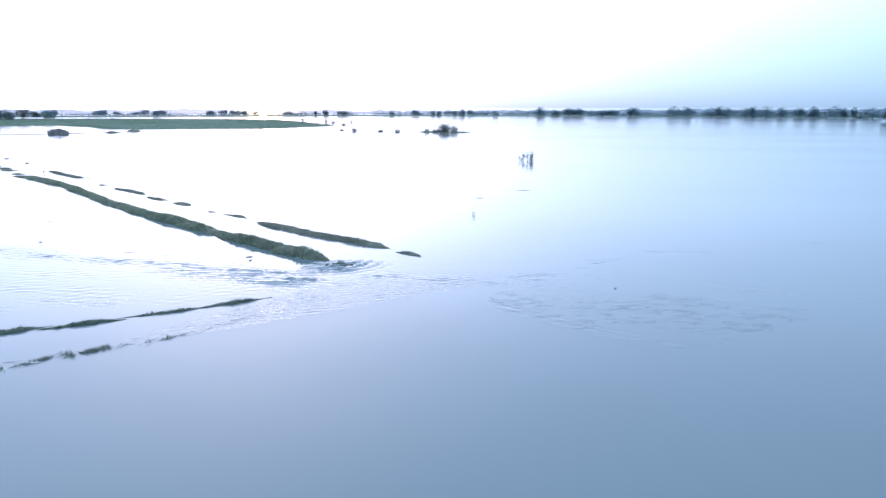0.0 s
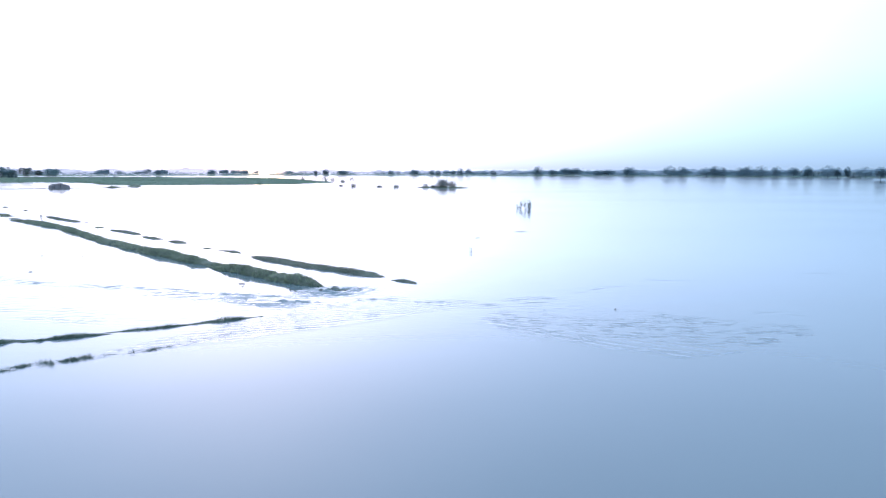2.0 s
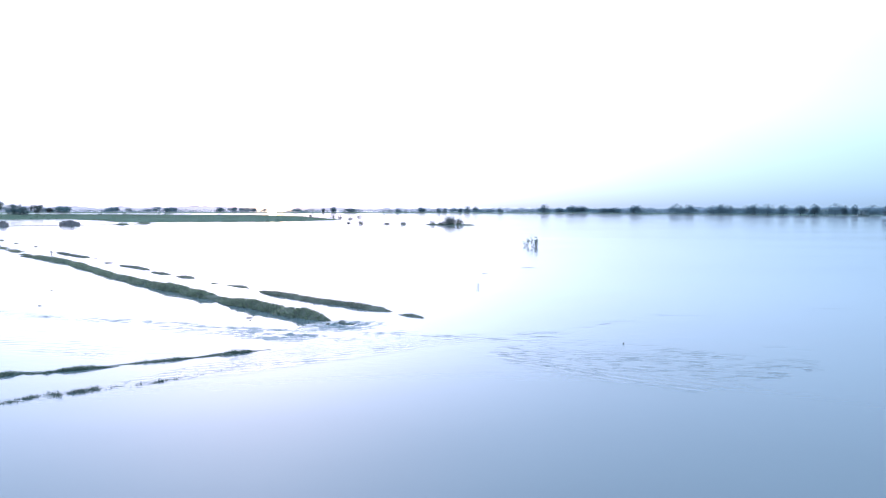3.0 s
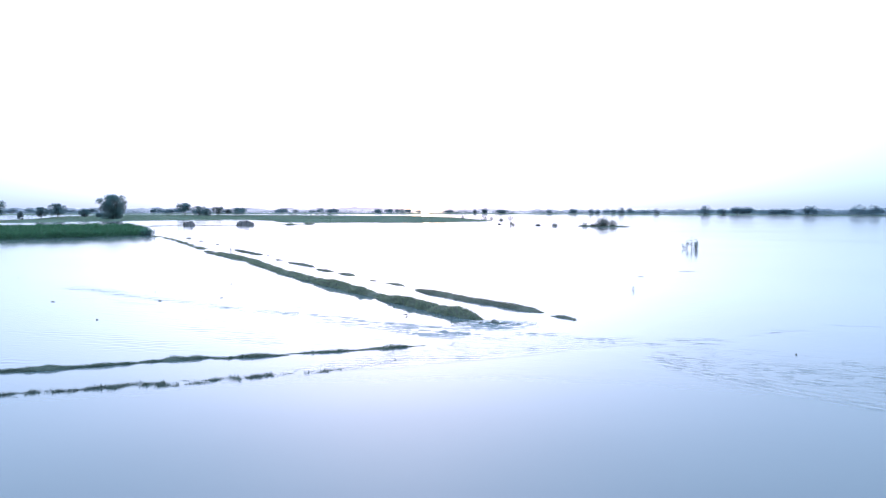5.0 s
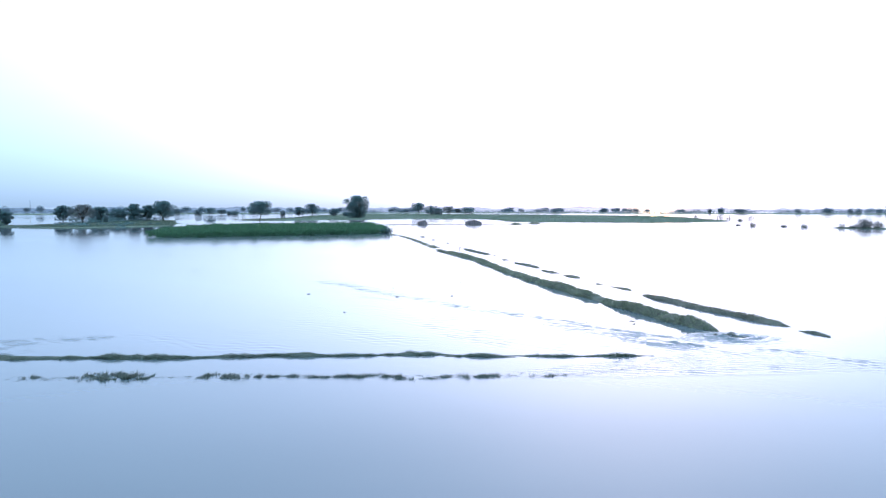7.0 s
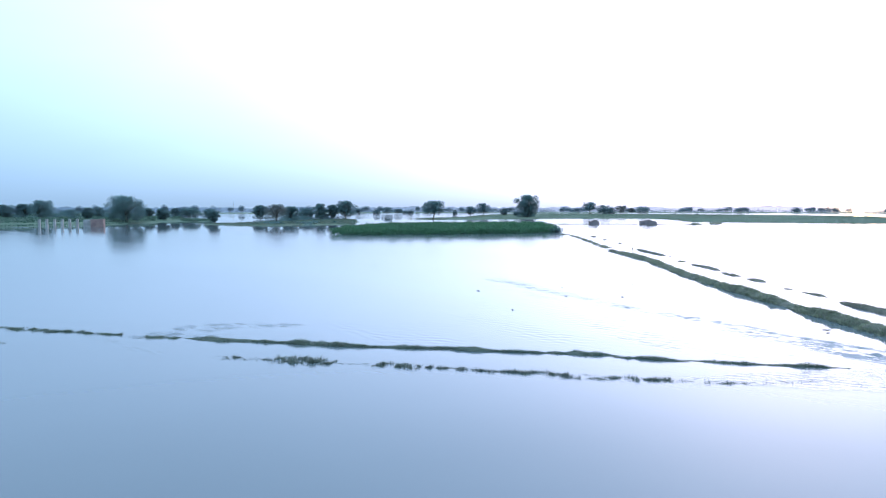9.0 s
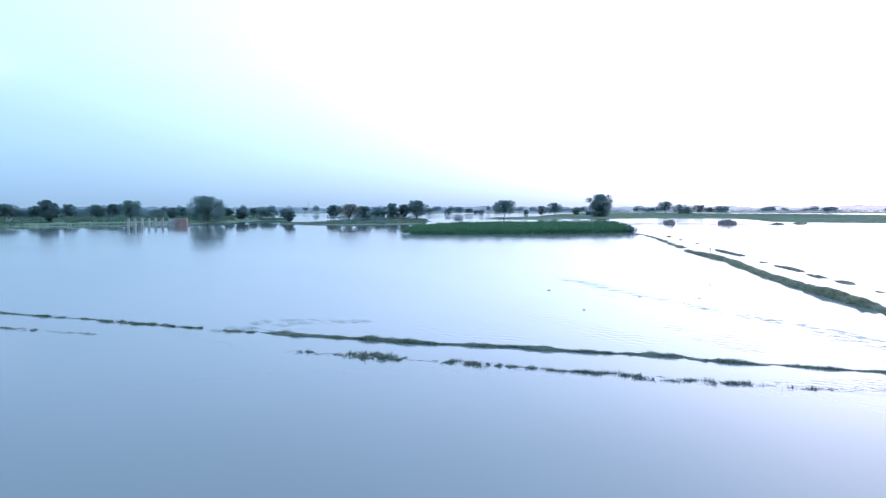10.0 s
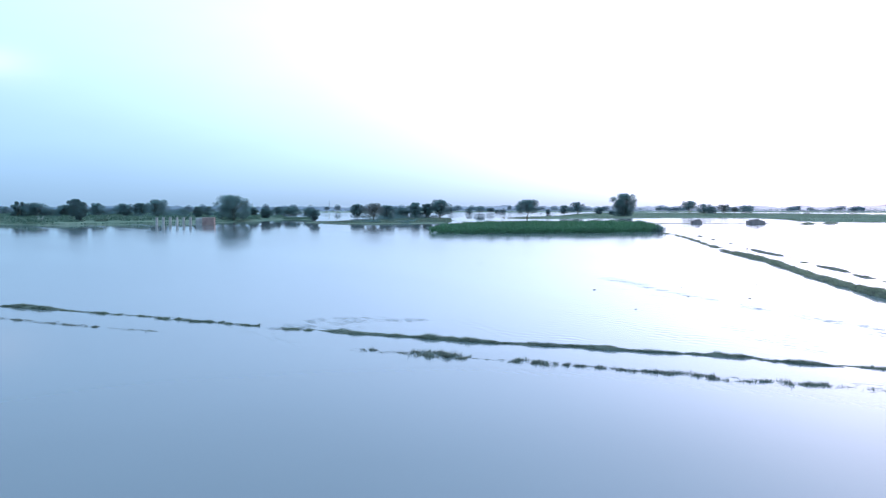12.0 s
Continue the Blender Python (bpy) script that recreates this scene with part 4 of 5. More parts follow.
def grow_tree(style, x, y, z, height, width, seed, group):
    """One tree of a style at its true size: limbs, and a crown of ragged leafy heaps."""
    rng = np.random.default_rng(seed)
    low, wide, waist, heaps, gap, stems = STYLES[style]
    wood = limbs(rng, height, width, low + 0.12, stems)
    pts = []
    leaf = 0.055 * height ** 0.5 + 0.03
    for i in range(heaps):
        size = width * rng.uniform(0.12, 0.19)
        s = low + (1 - low) * min(1.0, (i + rng.random()) / heaps * 1.02)
        if s < wide:
            reach = waist + (1 - waist) * math.sin(0.5 * math.pi * (s - low) / (wide - low))
        else:
            reach = math.sqrt(max(0.0, 1 - ((s - wide) / (1.02 - wide)) ** 2.3))
        a = i * 2.4 + rng.normal(0, 0.35)
        out = max(0.0, reach * width * 0.5 * rng.uniform(0.95, 1.14) - size * 0.6) * (1.0 if i % 4 else 0.4)
        c = np.array((math.cos(a) * out, math.sin(a) * out, min(s * height, height - size * 0.62)))
        k = int(270 * (size / (0.135 * width)) ** 2)
        u = rng.normal(size=(k, 3))
        u /= np.linalg.norm(u, axis=1)[:, None]
        u *= (rng.random(k) ** 0.36)[:, None] * size * rng.uniform(0.8, 1.15, k)[:, None]
        u[:, 2] *= 0.72
        pts.append(c + u)
    core = rng.normal(size=(heaps * 75, 3))
    core /= np.linalg.norm(core, axis=1)[:, None]
    core *= (rng.random(len(core)) ** 0.5)[:, None] * np.array((0.36 * width, 0.36 * width, 0.36 * (1 - low) * height))
    pts.append(core + np.array((0, 0, (low + 0.53 * (1 - low)) * height)))
    pts = np.concatenate(pts)
    holes = np.array([noise.noise(Vector(q) / (0.11 * width) + Vector((seed, 0, 0))) for q in pts])
    pts = pts[holes > np.quantile(holes, gap)]
    pts[:, 2] = np.maximum(pts[:, 2], 0.05)
    crown = Geo()
    leaves(crown, pts, np.full(len(pts), leaf), rng)
    # trees beyond 290 m get the leaves with more haze put in
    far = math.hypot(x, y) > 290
    ob = new(STYLE_NAMES[style])
    ob.matrix_world = pose(x, y, z, 0, 0, rng.uniform(0, 360))
    part("trunk", wood, BARK, ob)
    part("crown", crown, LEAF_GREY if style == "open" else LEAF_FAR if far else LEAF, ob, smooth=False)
    return tagged(ob, STYLE_WORDS[style], "tree", group)


TREES = [  # style, x, y, z of the foot, height, width
    ("bushy", -263.1, 30.5, 0.40, 5.3, 4.4), ("dome", -262.4, 34.7, 0.40, 4.9, 7.7), ("bushy", -305.8, 31.1, 0.40, 3.7, 5.4), ("bushy", -263.3, 40.0, 0.40, 2.9, 5.6),
    ("dome", -249.3, 41.6, 0.40, 4.2, 5.0), ("round", -235.1, 41.9, 0.40, 5.9, 4.9), ("bushy", -239.2, 44.8, 0.40, 5.0, 2.6), ("round", -258.5, 52.7, 0.40, 4.8, 5.3),
    ("round", -191.3, 34.6, 0.40, 2.7, 2.1), ("dome", -263.7, 62.3, 0.40, 4.6, 6.5), ("dome", -262.3, 67.4, 0.40, 4.8, 5.0), ("dome", -224.3, 62.4, 0.30, 5.8, 8.0), ("bushy",
    -253.3, 78.9, 0.30, 3.1, 5.2), ("round", -229.5, 76.8, 0.30, 3.7, 3.3), ("bushy", -245.4, 85.7, 0.30, 3.7, 4.0), ("broad", -184.7, 70.8, 0.15, 6.9, 9.3), ("bushy",
    -228.1, 94.8, 0.20, 3.6, 3.8), ("round", -204.7, 89.1, 0.15, 3.5, 4.2), ("bushy", -234.3, 106.5, 0.10, 3.7, 3.2), ("dome", -233.0, 111.3, 0.10, 3.8, 6.3), ("bushy",
    -238.5, 120.6, 0.10, 3.4, 5.5), ("round", -172.1, 88.5, 0.10, 3.1, 3.1), ("dome", -204.7, 121.6, 0.10, 4.6, 4.6), ("open", -164.0, 102.1, 0.15, 4.7, 5.9), ("bushy",
    -173.3, 113.0, 0.15, 4.1, 4.5), ("round", -184.0, 125.3, 0.10, 3.5, 4.6), ("round", -184.5, 131.1, 0.10, 5.1, 4.9), ("dome", -182.2, 134.1, 0.10, 4.7, 4.0), ("dome",
    -181.2, 138.7, 0.10, 6.0, 7.3), ("bushy", -329.4, 261.1, 0.05, 3.0, 3.0), ("bushy", -298.1, 249.3, 0.05, 2.8, 4.1), ("dome", -294.4, 254.0, 0.05, 4.0, 6.2), ("dome",
    -303.5, 270.0, 0.05, 3.0, 4.9), ("bushy", -301.1, 273.1, 0.05, 2.0, 3.3), ("bushy", -285.1, 262.7, 0.05, 2.1, 3.4), ("umbrella", -166.7, 163.8, 0.05, 6.1, 7.5), ("bushy", -237.7, 248.5, 0.10, 2.6, 2.5), ("round", -217.1, 237.4, 0.10, 4.2, 4.6), ("dome", -213.7, 241.9, 0.10, 5.7, 7.1), ("round",
    -208.2, 250.5, 0.10, 3.4, 4.6), ("bushy", -193.0, 240.6, 0.10, 2.0, 2.9), ("pear", -161.0, 206.8, 0.15, 8.3, 9.2), ("umbrella", -201.3, 311.3, 0.20, 6.3, 7.9), ("round",
    -191.2, 308.0, 0.20, 4.8, 7.1), ("bushy", -186.7, 307.4, 0.20, 3.5, 4.3), ("open", -184.2, 313.7, 0.20, 4.5, 6.0), ("dome", -176.8, 320.0, 0.20, 4.0, 7.8), ("open",
    -183.7, 322.5, 0.20, 3.2, 3.6)]
for i, (style, x, y, z, h, w) in enumerate(TREES):
    grow_tree(style, x, y, z, h, w, 900 + i, "trees by the flood")


def distant_tree(seed, width, heaps, label):
    """A tree of the far belt, 6 m high: a coarse crown on a short trunk."""
    rng = np.random.default_rng(seed)
    crown, pts = Geo(), []
    for i in range(heaps):  # a broad dome first, then smaller ones round and on it
        k = 1.0 if i == 0 else rng.uniform(0.34, 0.6)
        n = int(620 * k * k)
        u = rng.normal(size=(n, 3))
        u *= (rng.random(n) ** 0.42 / np.linalg.norm(u, axis=1))[:, None]
        a, q = i * 2.4 + rng.normal(0, 0.4), 0.0 if i == 0 else 0.5 * width * (1.02 - k * 0.85) * rng.uniform(0.6, 1.0)
        mid = 2.7 if i == 0 else rng.uniform(1.2, 4.6 - 5.0 * q / width)
        pts.append(u * np.array((0.43 * width * k, 0.43 * width * k, 3.0 * min(k, 0.95))) + np.array((math.cos(a) * q, math.sin(a) * q, mid)))
    pts = np.concatenate(pts)
    pts = pts[pts[:, 2] > 0.15]
    leaves(crown, pts, np.full(len(pts), 0.36), rng)
    wood = Geo()
    tube(wood, [(0, 0, -0.6), (0.05, 0, 0.8), (0.0, 0.05, 2.0)], [0.16, 0.12, 0.06], 6)
    ob = new("distant_tree")
    part("trunk", wood, BARK, ob)
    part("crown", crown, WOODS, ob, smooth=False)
    return tagged(ob, label, "tree", "trees")


KINDS = [distant_tree(7, 7.0, 8, "dark tree in the belt along the far shore"), distant_tree(8, 5.6, 6, "dark tree in the belt along the far shore"),
         distant_tree(9, 6.6, 10, "bushy dark tree in the belt along the far shore"), distant_tree(10, 4.0, 6, "slim dark tree in the belt along the far shore")]
FAR_KIND = {0: 0, 1: 1, 3: 1, 4: 2, 5: 3}
SPREADS = [7.0, 5.6, 6.6, 4.0]
first_use = [True] * len(KINDS)


def plant(kind, x, y, z, height, width, turn, label="", group="trees"):
    """Puts one more distant tree of a kind: the first use moves the original."""
    m = Matrix.LocRotScale((x, y, z), Euler((0, 0, turn)), None)
    ob = KINDS[kind]
    if first_use[kind]:
        first_use[kind] = False
        ob.matrix_world = m
    else:
        ob = copy_thing(ob, m)
    w = width / SPREADS[kind]
    ob.scale = (w, w, height / 6.0)
    return tagged(ob, label, "tree", group)


rng = np.random.default_rng(21)


def polar(deg, r):
    """A place by degrees to the left of +y and distance."""
    return -math.sin(radians(deg)) * r, math.cos(radians(deg)) * r


for i in range(16):
    x, y = polar(rng.uniform(70, 88), rng.uniform(300, 345))
    plant(FAR_KIND[int(rng.choice([0, 4, 4]))], x, y, 0.4, rng.uniform(2.6, 3.8), rng.uniform(6, 11), rng.uniform(0, 6.28), "bushy tree in the thicket on the river bank", "bank thicket")
SHORE_TREES = [  # degrees to the right, distance, height, width, kind
    (7.8, 455, 6.9, 6.2, 1), (9.0, 462, 4.4, 7, 4), (10.0, 455, 6.0, 9, 4), (10.7, 455, 5.8, 8, 4), (12.6, 450, 4.4, 9, 4), (13.3, 450, 4.6, 8, 4), (14.7, 450, 6.0, 4.5, 5), (15.1, 455, 6.4, 5, 1), (17.9, 445, 7.0, 8.5, 0),
    (18.8, 445, 6.6, 7, 1), (20.6, 440, 5.8, 11, 0), (21.2, 440, 7.0, 6, 1), (21.7, 440, 6.2, 5, 1), (22.9, 435, 6.0, 6, 1), (23.5, 435, 6.8, 6, 3), (24.3, 432, 6.8, 8, 0),
    (25.4, 430, 6.4, 6, 1), (26.5, 428, 6.1, 6, 4), (27.4, 425, 6.6, 5, 5), (28.7, 425, 7.0, 8, 0)]
for deg, r, h, w, kind in SHORE_TREES:
    plant(FAR_KIND[kind], *polar(-deg, r), 0.1, h * 1.0, w * 1.2, rng.uniform(0, 6.28), "dark tree in the belt along the far shore", "far shore trees")
SHORE_MORE = [
    (29.3, 418, 6.8, 5, 5), (29.9, 415, 7.4, 4.5, 5), (31.0, 410, 7.0, 12, 0), (31.9, 330, 7.0, 6, 4), (4.2, 462, 5.2, 5.5, 1), (1.5, 465, 6.4, 6.5, 3), (0.9, 468, 4.6, 5, 4), (-0.3, 468, 4.8, 5, 1),
    (-0.8, 470, 5.0, 5, 1), (-2.2, 470, 4.8, 8, 4), (-4.1, 475, 4.4, 5, 4), (-8.0, 478, 4.8, 11, 4), (-9.3, 478, 5.4, 5.5, 5), (-10.1, 478, 4.8, 3.2, 5)]
for deg, r, h, w, kind in SHORE_MORE:
    plant(FAR_KIND[kind], *polar(-deg, r), 0.1, h * 0.85, w * 0.9, rng.uniform(0, 6.28), "dark tree in the belt along the far shore", "far shore trees")
for i in range(90):
    deg = rng.uniform(14, 92)
    r = rng.uniform(475, 640)
    x, y = polar(deg, r)
    plant(FAR_KIND[int(rng.choice([0, 1, 3, 4, 4, 5]))], x, y, 0.3, rng.uniform(2.5, 4.8) + (1.6 if deg > 45 else 0), rng.uniform(4, 9), rng.uniform(0, 6.28), "hazy distant tree beyond the flood", "distant trees")
for i in range(20):
    deg = rng.uniform(-40, 14)
    r = rng.uniform(480, 620)
    x, y = polar(deg, r)
    plant(FAR_KIND[int(rng.choice([0, 1, 4, 4]))], x, y, 0.3, rng.uniform(2.6, 4.6), rng.uniform(5, 10), rng.uniform(0, 6.28), "hazy distant tree beyond the flood", "distant trees")


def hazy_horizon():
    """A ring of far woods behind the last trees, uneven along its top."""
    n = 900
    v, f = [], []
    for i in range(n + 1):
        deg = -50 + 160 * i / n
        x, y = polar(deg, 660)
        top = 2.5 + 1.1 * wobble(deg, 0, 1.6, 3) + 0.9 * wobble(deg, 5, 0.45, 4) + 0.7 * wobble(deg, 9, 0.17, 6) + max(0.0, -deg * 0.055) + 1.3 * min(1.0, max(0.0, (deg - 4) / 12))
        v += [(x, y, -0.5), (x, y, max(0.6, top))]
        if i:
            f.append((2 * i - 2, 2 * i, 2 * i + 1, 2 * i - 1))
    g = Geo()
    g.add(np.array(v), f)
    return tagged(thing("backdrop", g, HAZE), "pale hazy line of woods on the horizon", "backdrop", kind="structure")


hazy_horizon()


def undergrowth(name, spots, count, leaf, seed, mat, label):
    """Low scrub: heaps of leaf sprays, each spot being x, y, z, spread, height."""
    rg = np.random.default_rng(seed)
    g = Geo()
    for x, y, z, s, h in spots:
        k = count
        a = rg.uniform(0, 6.28, k)
        q = np.sqrt(rg.random(k)) * s
        zz = z + h * (1 - (q / s) ** 2 * 0.8) * rg.random(k) ** 0.5 * rg.uniform(0.7, 1.1, k)
        leaves(g, np.stack([x + np.cos(a) * q, y + np.sin(a) * q, zz], 1), np.full(k, leaf), rg)
    return tagged(thing(name, g, mat, smooth=False), label, "scrub", kind="stuff")


rg = np.random.default_rng(31)
spots = []
for i in range(760):
    deg = rg.uniform(-42, 95) if i < 520 else rg.uniform(-42, -2)
    r = 468 + rg.uniform(0, 60) + (deg * 0.9 if deg < -12 else 0)
    if deg < -12:
        r = 440 + (deg + 12) * 1.3 + rg.uniform(0, 30)
    x, y = polar(deg, r)
    spots.append((x, y, 0.2, rg.uniform(5, 10), rg.uniform(1.8, 3.4) + (1.0 if deg > 42 or deg < -6 else 0)))
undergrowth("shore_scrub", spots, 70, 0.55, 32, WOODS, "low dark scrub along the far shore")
spots = []
for i in range(340):
    x, y = rg.uniform(-330, -180), rg.uniform(10, 110)
    if edge_distance(np.array([x]), np.array([y]), LEFT_BANK)[0] > 0.8:
        spots.append((x, y, 0.4, rg.uniform(1.5, 5), rg.uniform(0.6, 1.3) + (0.5 if x < -262 else 0)))
undergrowth("bank_scrub", spots, 230, 0.24, 33, BANK_BLADES, "green scrub and tall grass on the river bank")
spots = []
for x0, y0, x1, y1 in ((-266, 28, -264, 42), (-250, 41, -258, 54), (-262, 55, -264, 70), (-232, 60, -254, 80), (-250, 80, -230, 96), (-300, 30, -290, 60)):  # thickets under the bank's trees
    for _ in range(20):
        t = rg.random()
        spots.append((x0 + (x1 - x0) * t + rg.normal(0, 1.5), y0 + (y1 - y0) * t + rg.normal(0, 1.5), 0.4, rg.uniform(1.2, 2.8), rg.uniform(1.4, 3.0)))
undergrowth("bank_thicket", spots, 110, 0.22, 36, LEAF, "dense dark green scrub under trees on the river bank")
spots = []
for x0, y0, x1, y1 in ((-181, 137, -184, 126), (-184, 126, -173, 113), (-173, 113, -164, 102), (-233, 111, -228, 95), (-205, 121, -184, 131)):  # thickets between the trees
    for _ in range(16):
        t = rg.random()
        spots.append((x0 + (x1 - x0) * t + rg.normal(0, 1), y0 + (y1 - y0) * t + rg.normal(0, 1), 0.1, rg.uniform(1.0, 2.2), rg.uniform(1.0, 2.4)))
undergrowth("spit_thicket", spots, 90, 0.2, 35, LEAF, "dense dark scrub between trees on a muddy spit")
spots = [(-146 + rg.normal(0, 6), 96 + rg.normal(0, 7), 0.1, rg.uniform(0.8, 2), rg.uniform(0.3, 0.9)) for _ in range(24)]
undergrowth("spit_scrub", spots, 60, 0.22, 34, LEAF, "low scrub on a muddy spit")


def meadow_grass(name, poly, count, length, seed, label, mat=MEADOW_BLADES):
    rg = np.random.default_rng(seed)
    poly = np.array(poly, float)
    p = rg.uniform(poly.min(0), poly.max(0), (count, 2))
    p = p[edge_distance(p[:, 0], p[:, 1], poly) > -0.5]
    p = np.repeat(p, 5, 0) + rg.normal(0, 0.25, (len(p) * 5, 2))
    g = Geo()
    blades(g, np.stack([p[:, 0], p[:, 1], np.full(len(p), 0.12)], 1), np.full(len(p), length), 0.04, rg, 0.8)
    return tagged(thing(name, g, mat), label, "grass", kind="stuff")


meadow_grass("meadow_grass", FAR_FIELD, 40000, 0.32, 41, "short green grass on a far flooded field")
meadow_grass("meadow_grass", LEFT_BANK, 34000, 0.42, 42, "rough green grass on the river bank", BANK_BLADES)
meadow_grass("meadow_grass", SPIT_BACK, 9000, 0.4, 44, "rough dark grass on low ground behind the spit", BANK_BLADES)
meadow_grass("meadow_grass", SPIT, 9000, 0.3, 43, "thin grass on a muddy spit", RIDGE_BLADES)


# ---- shrubs standing in the water ----
def shrub(name, x, y, z, spread, high, stems, leaf_count, leaf, seed, label, mat=LEAF, category="shrub", group="", full=0):
    """Thin stems that fan out, with leaf sprays along them; full adds sprays all through a rounded head."""
    rg = np.random.default_rng(seed)
    wood, green = Geo(), Geo()
    pts = []
    for s in range(stems):
        a, q = rg.uniform(0, 6.28), math.sqrt(rg.random()) * spread
        foot = np.array((math.cos(a) * q * 0.55, math.sin(a) * q * 0.55, -0.15))
        tip = np.array((math.cos(a) * q * 1.1, math.sin(a) * q * 1.1, high * rg.uniform(0.55, 1.0) * (1 - 0.6 * (q / spread) ** 2)))
        mid = foot * 0.5 + tip * 0.5 + np.array((rg.normal(0, 0.05), rg.normal(0, 0.05), 0.08 * high))
        r = 0.006 * high + 0.006
        tube(wood, [foot, mid, tip], [r, r * 0.75, r * 0.3], 5)
        k = max(2, leaf_count // stems)
        t = rg.uniform(0.12, 1.0, k)[:, None]
        line = np.where(t < 0.5, foot + (mid - foot) * t * 2, mid + (tip - mid) * (t * 2 - 1))
        pts.append(line + rg.normal(0, 0.06 * spread + 0.03, (k, 3)))
    if full:
        u = rg.normal(size=(full, 3))
        u *= (rg.random(full) ** 0.4 / np.linalg.norm(u, axis=1))[:, None]
        lump = 1 + 0.16 * np.sin(4 * np.arctan2(u[:, 1], u[:, 0]) + seed) + 0.1 * np.sin(7 * u[:, 2] + 5 * u[:, 0])
        pts.append(u * lump[:, None] * np.array((spread, spread, high * 0.52)) + np.array((0, 0, high * 0.42)))
    pts = np.concatenate(pts)
    pts[:, 2] = np.maximum(pts[:, 2], 0.03)
    leaves(green, pts, np.full(len(pts), leaf), rg)
    ob = new(name)
    ob.matrix_world = pose(x, y, z)
    part("stems", wood, TWIG, ob)
    part("leaves", green, mat, ob, smooth=False)
    return tagged(ob, label, category, group)


# the little bush island
bank("mud_islet", [(-5.5, 161), (-1.5, 160), (3.2, 158), (6.0, 157.5)], 0.9, 0.22, True, 0.3, 200, "low muddy islet with grass and bushes", "islet", dens=40, width=0.05)
shrub("bush", 0.3, 159.5, 0.1, 1.5, 2.1, 80, 1400, 0.10, 201, "dense grey-green bush on a small islet", LEAF_GREY, full=1500)
shrub("bush", 2.45, 158.7, 0.1, 1.0, 1.7, 40, 500, 0.10, 202, "dense grey-green bush on a small islet", LEAF_GREY, full=500)
shrub("bush", -1.5, 159.8, 0.1, 0.9, 0.8, 30, 420, 0.11, 204, "low grey-green bush on a small islet", LEAF_GREY)
shrub("bush", -3.7, 160.5, 0.1, 0.75, 1.5, 18, 170, 0.11, 203, "thin twiggy bush on a small islet", LEAF_GREY)
for i, (x, y, s, h) in enumerate(((-10.4, 162.3, 1.0, 0.75), (-14.5, 165, 0.7, 0.4), (-20.8, 167.3, 0.75, 1.15), (-31.5, 226, 1.1, 0.9), (-32.6, 257, 1.6, 1.7), (-39.6, 257, 1.0, 1.6), (-44.2, 266, 1.4, 1.5), (-24.6, 172.9, 0.5, 0.3))):
    shrub("low_bush", x, y, 0.0, s, h, 22, 300, 0.13, 210 + i, "low scrubby bush half drowned in floodwater", LEAF_GREY, group="drowned bushes")

shrub("bush", -66.0, 92.4, 0.0, 1.3, 1.25, 50, 900, 0.11, 206, "leafy green bush at the corner of the crop field", LEAF)
shrub("bush", -183.0, 38.0, 0.3, 1.6, 1.7, 40, 700, 0.13, 207, "low dark green bush on the river bank", BANK_BLADES)

for i, (x, y, s, h) in enumerate(((-153.0, 307.4, 1.5, 1.5), (-146.0, 316.0, 1.2, 1.6), (-133.0, 303.0, 1.0, 0.9), (-82.0, 290.0, 1.2, 0.8), (-88.0, 293.0, 1.0, 0.7), (-60.0, 306.0, 1.2, 0.8), (-160.0, 298.0, 1.3, 0.9))):
    shrub("low_bush", x, y, 0.1, s, h, 22, 260, 0.16, 225 + i, "low scrubby bush on the far flooded field", LEAF_FAR, group="field bushes")

# saplings standing in deep water
for i, (x, y, h, n, k) in enumerate(((8.9, 72.8, 1.6, 8, 210), (9.4, 73.2, 1.35, 5, 110), (8.25, 74.0, 1.15, 6, 110))):
    shrub("sapling", x, y, 0.0, 0.4, h, n, k, 0.075, 230 + i, "spindly leafy sapling rising out of deep floodwater", LEAF, "sapling", "drowned saplings")
shrub("weed_stalk", 1.5, 35.7, 0.0, 0.16, 0.55, 3, 10, 0.035, 235, "bare weed stalk poking out of the flood", DRY, "weed")
shrub("weed_stalk", -32.4, 57.3, 0.1, 0.2, 1.1, 3, 14, 0.10, 236, "leggy weed on the grassy bund", LEAF, "weed")


def floating_stick(x, y, length, turn, seed, label="dark stick floating on still water"):
    rg = np.random.default_rng(seed)
    g = Geo()
    n = 5
    p = [(length * (i / (n - 1) - 0.5), rg.normal(0, 0.02), 0.005 + 0.02 * abs(math.sin(i * 1.7))) for i in range(n)]
    p = [(a, c * length * 2, e) for a, c, e in p]
    k = 0.5 if length > 0.3 else 0.7  # scraps are stubby
    tube(g, p, [0.012 * k, 0.02 * k, 0.022 * k, 0.018 * k, 0.008 * k], 6)
    tube(g, [p[2], (p[2][0] + length * 0.14, length * 0.15, 0.02 + length * 0.06)], [0.012 * k, 0.005 * k], 5)
    return tagged(thing("floating_stick", g, TWIG, pose(x, y, 0, 0, 0, turn)), label, "stick", "floating sticks")


def drift_log(x, y, length, turn, seed):
    rg = np.random.default_rng(seed)
    g = Geo()
    p = [(length * (i / 5 - 0.5), rg.normal(0, 0.03), 0.06 + 0.04 * math.sin(i * 1.3)) for i in range(6)]
    tube(g, p, [0.07, 0.13, 0.15, 0.14, 0.11, 0.05], 8)
    tube(g, [p[3], (p[3][0] + 0.2, 0.1, 0.42)], [0.05, 0.02], 6)
    return tagged(thing("drift_log", g, TWIG, pose(x, y, 0, 0, 0, turn)), "dark drift log floating far out on the flood", "log", "drift logs")


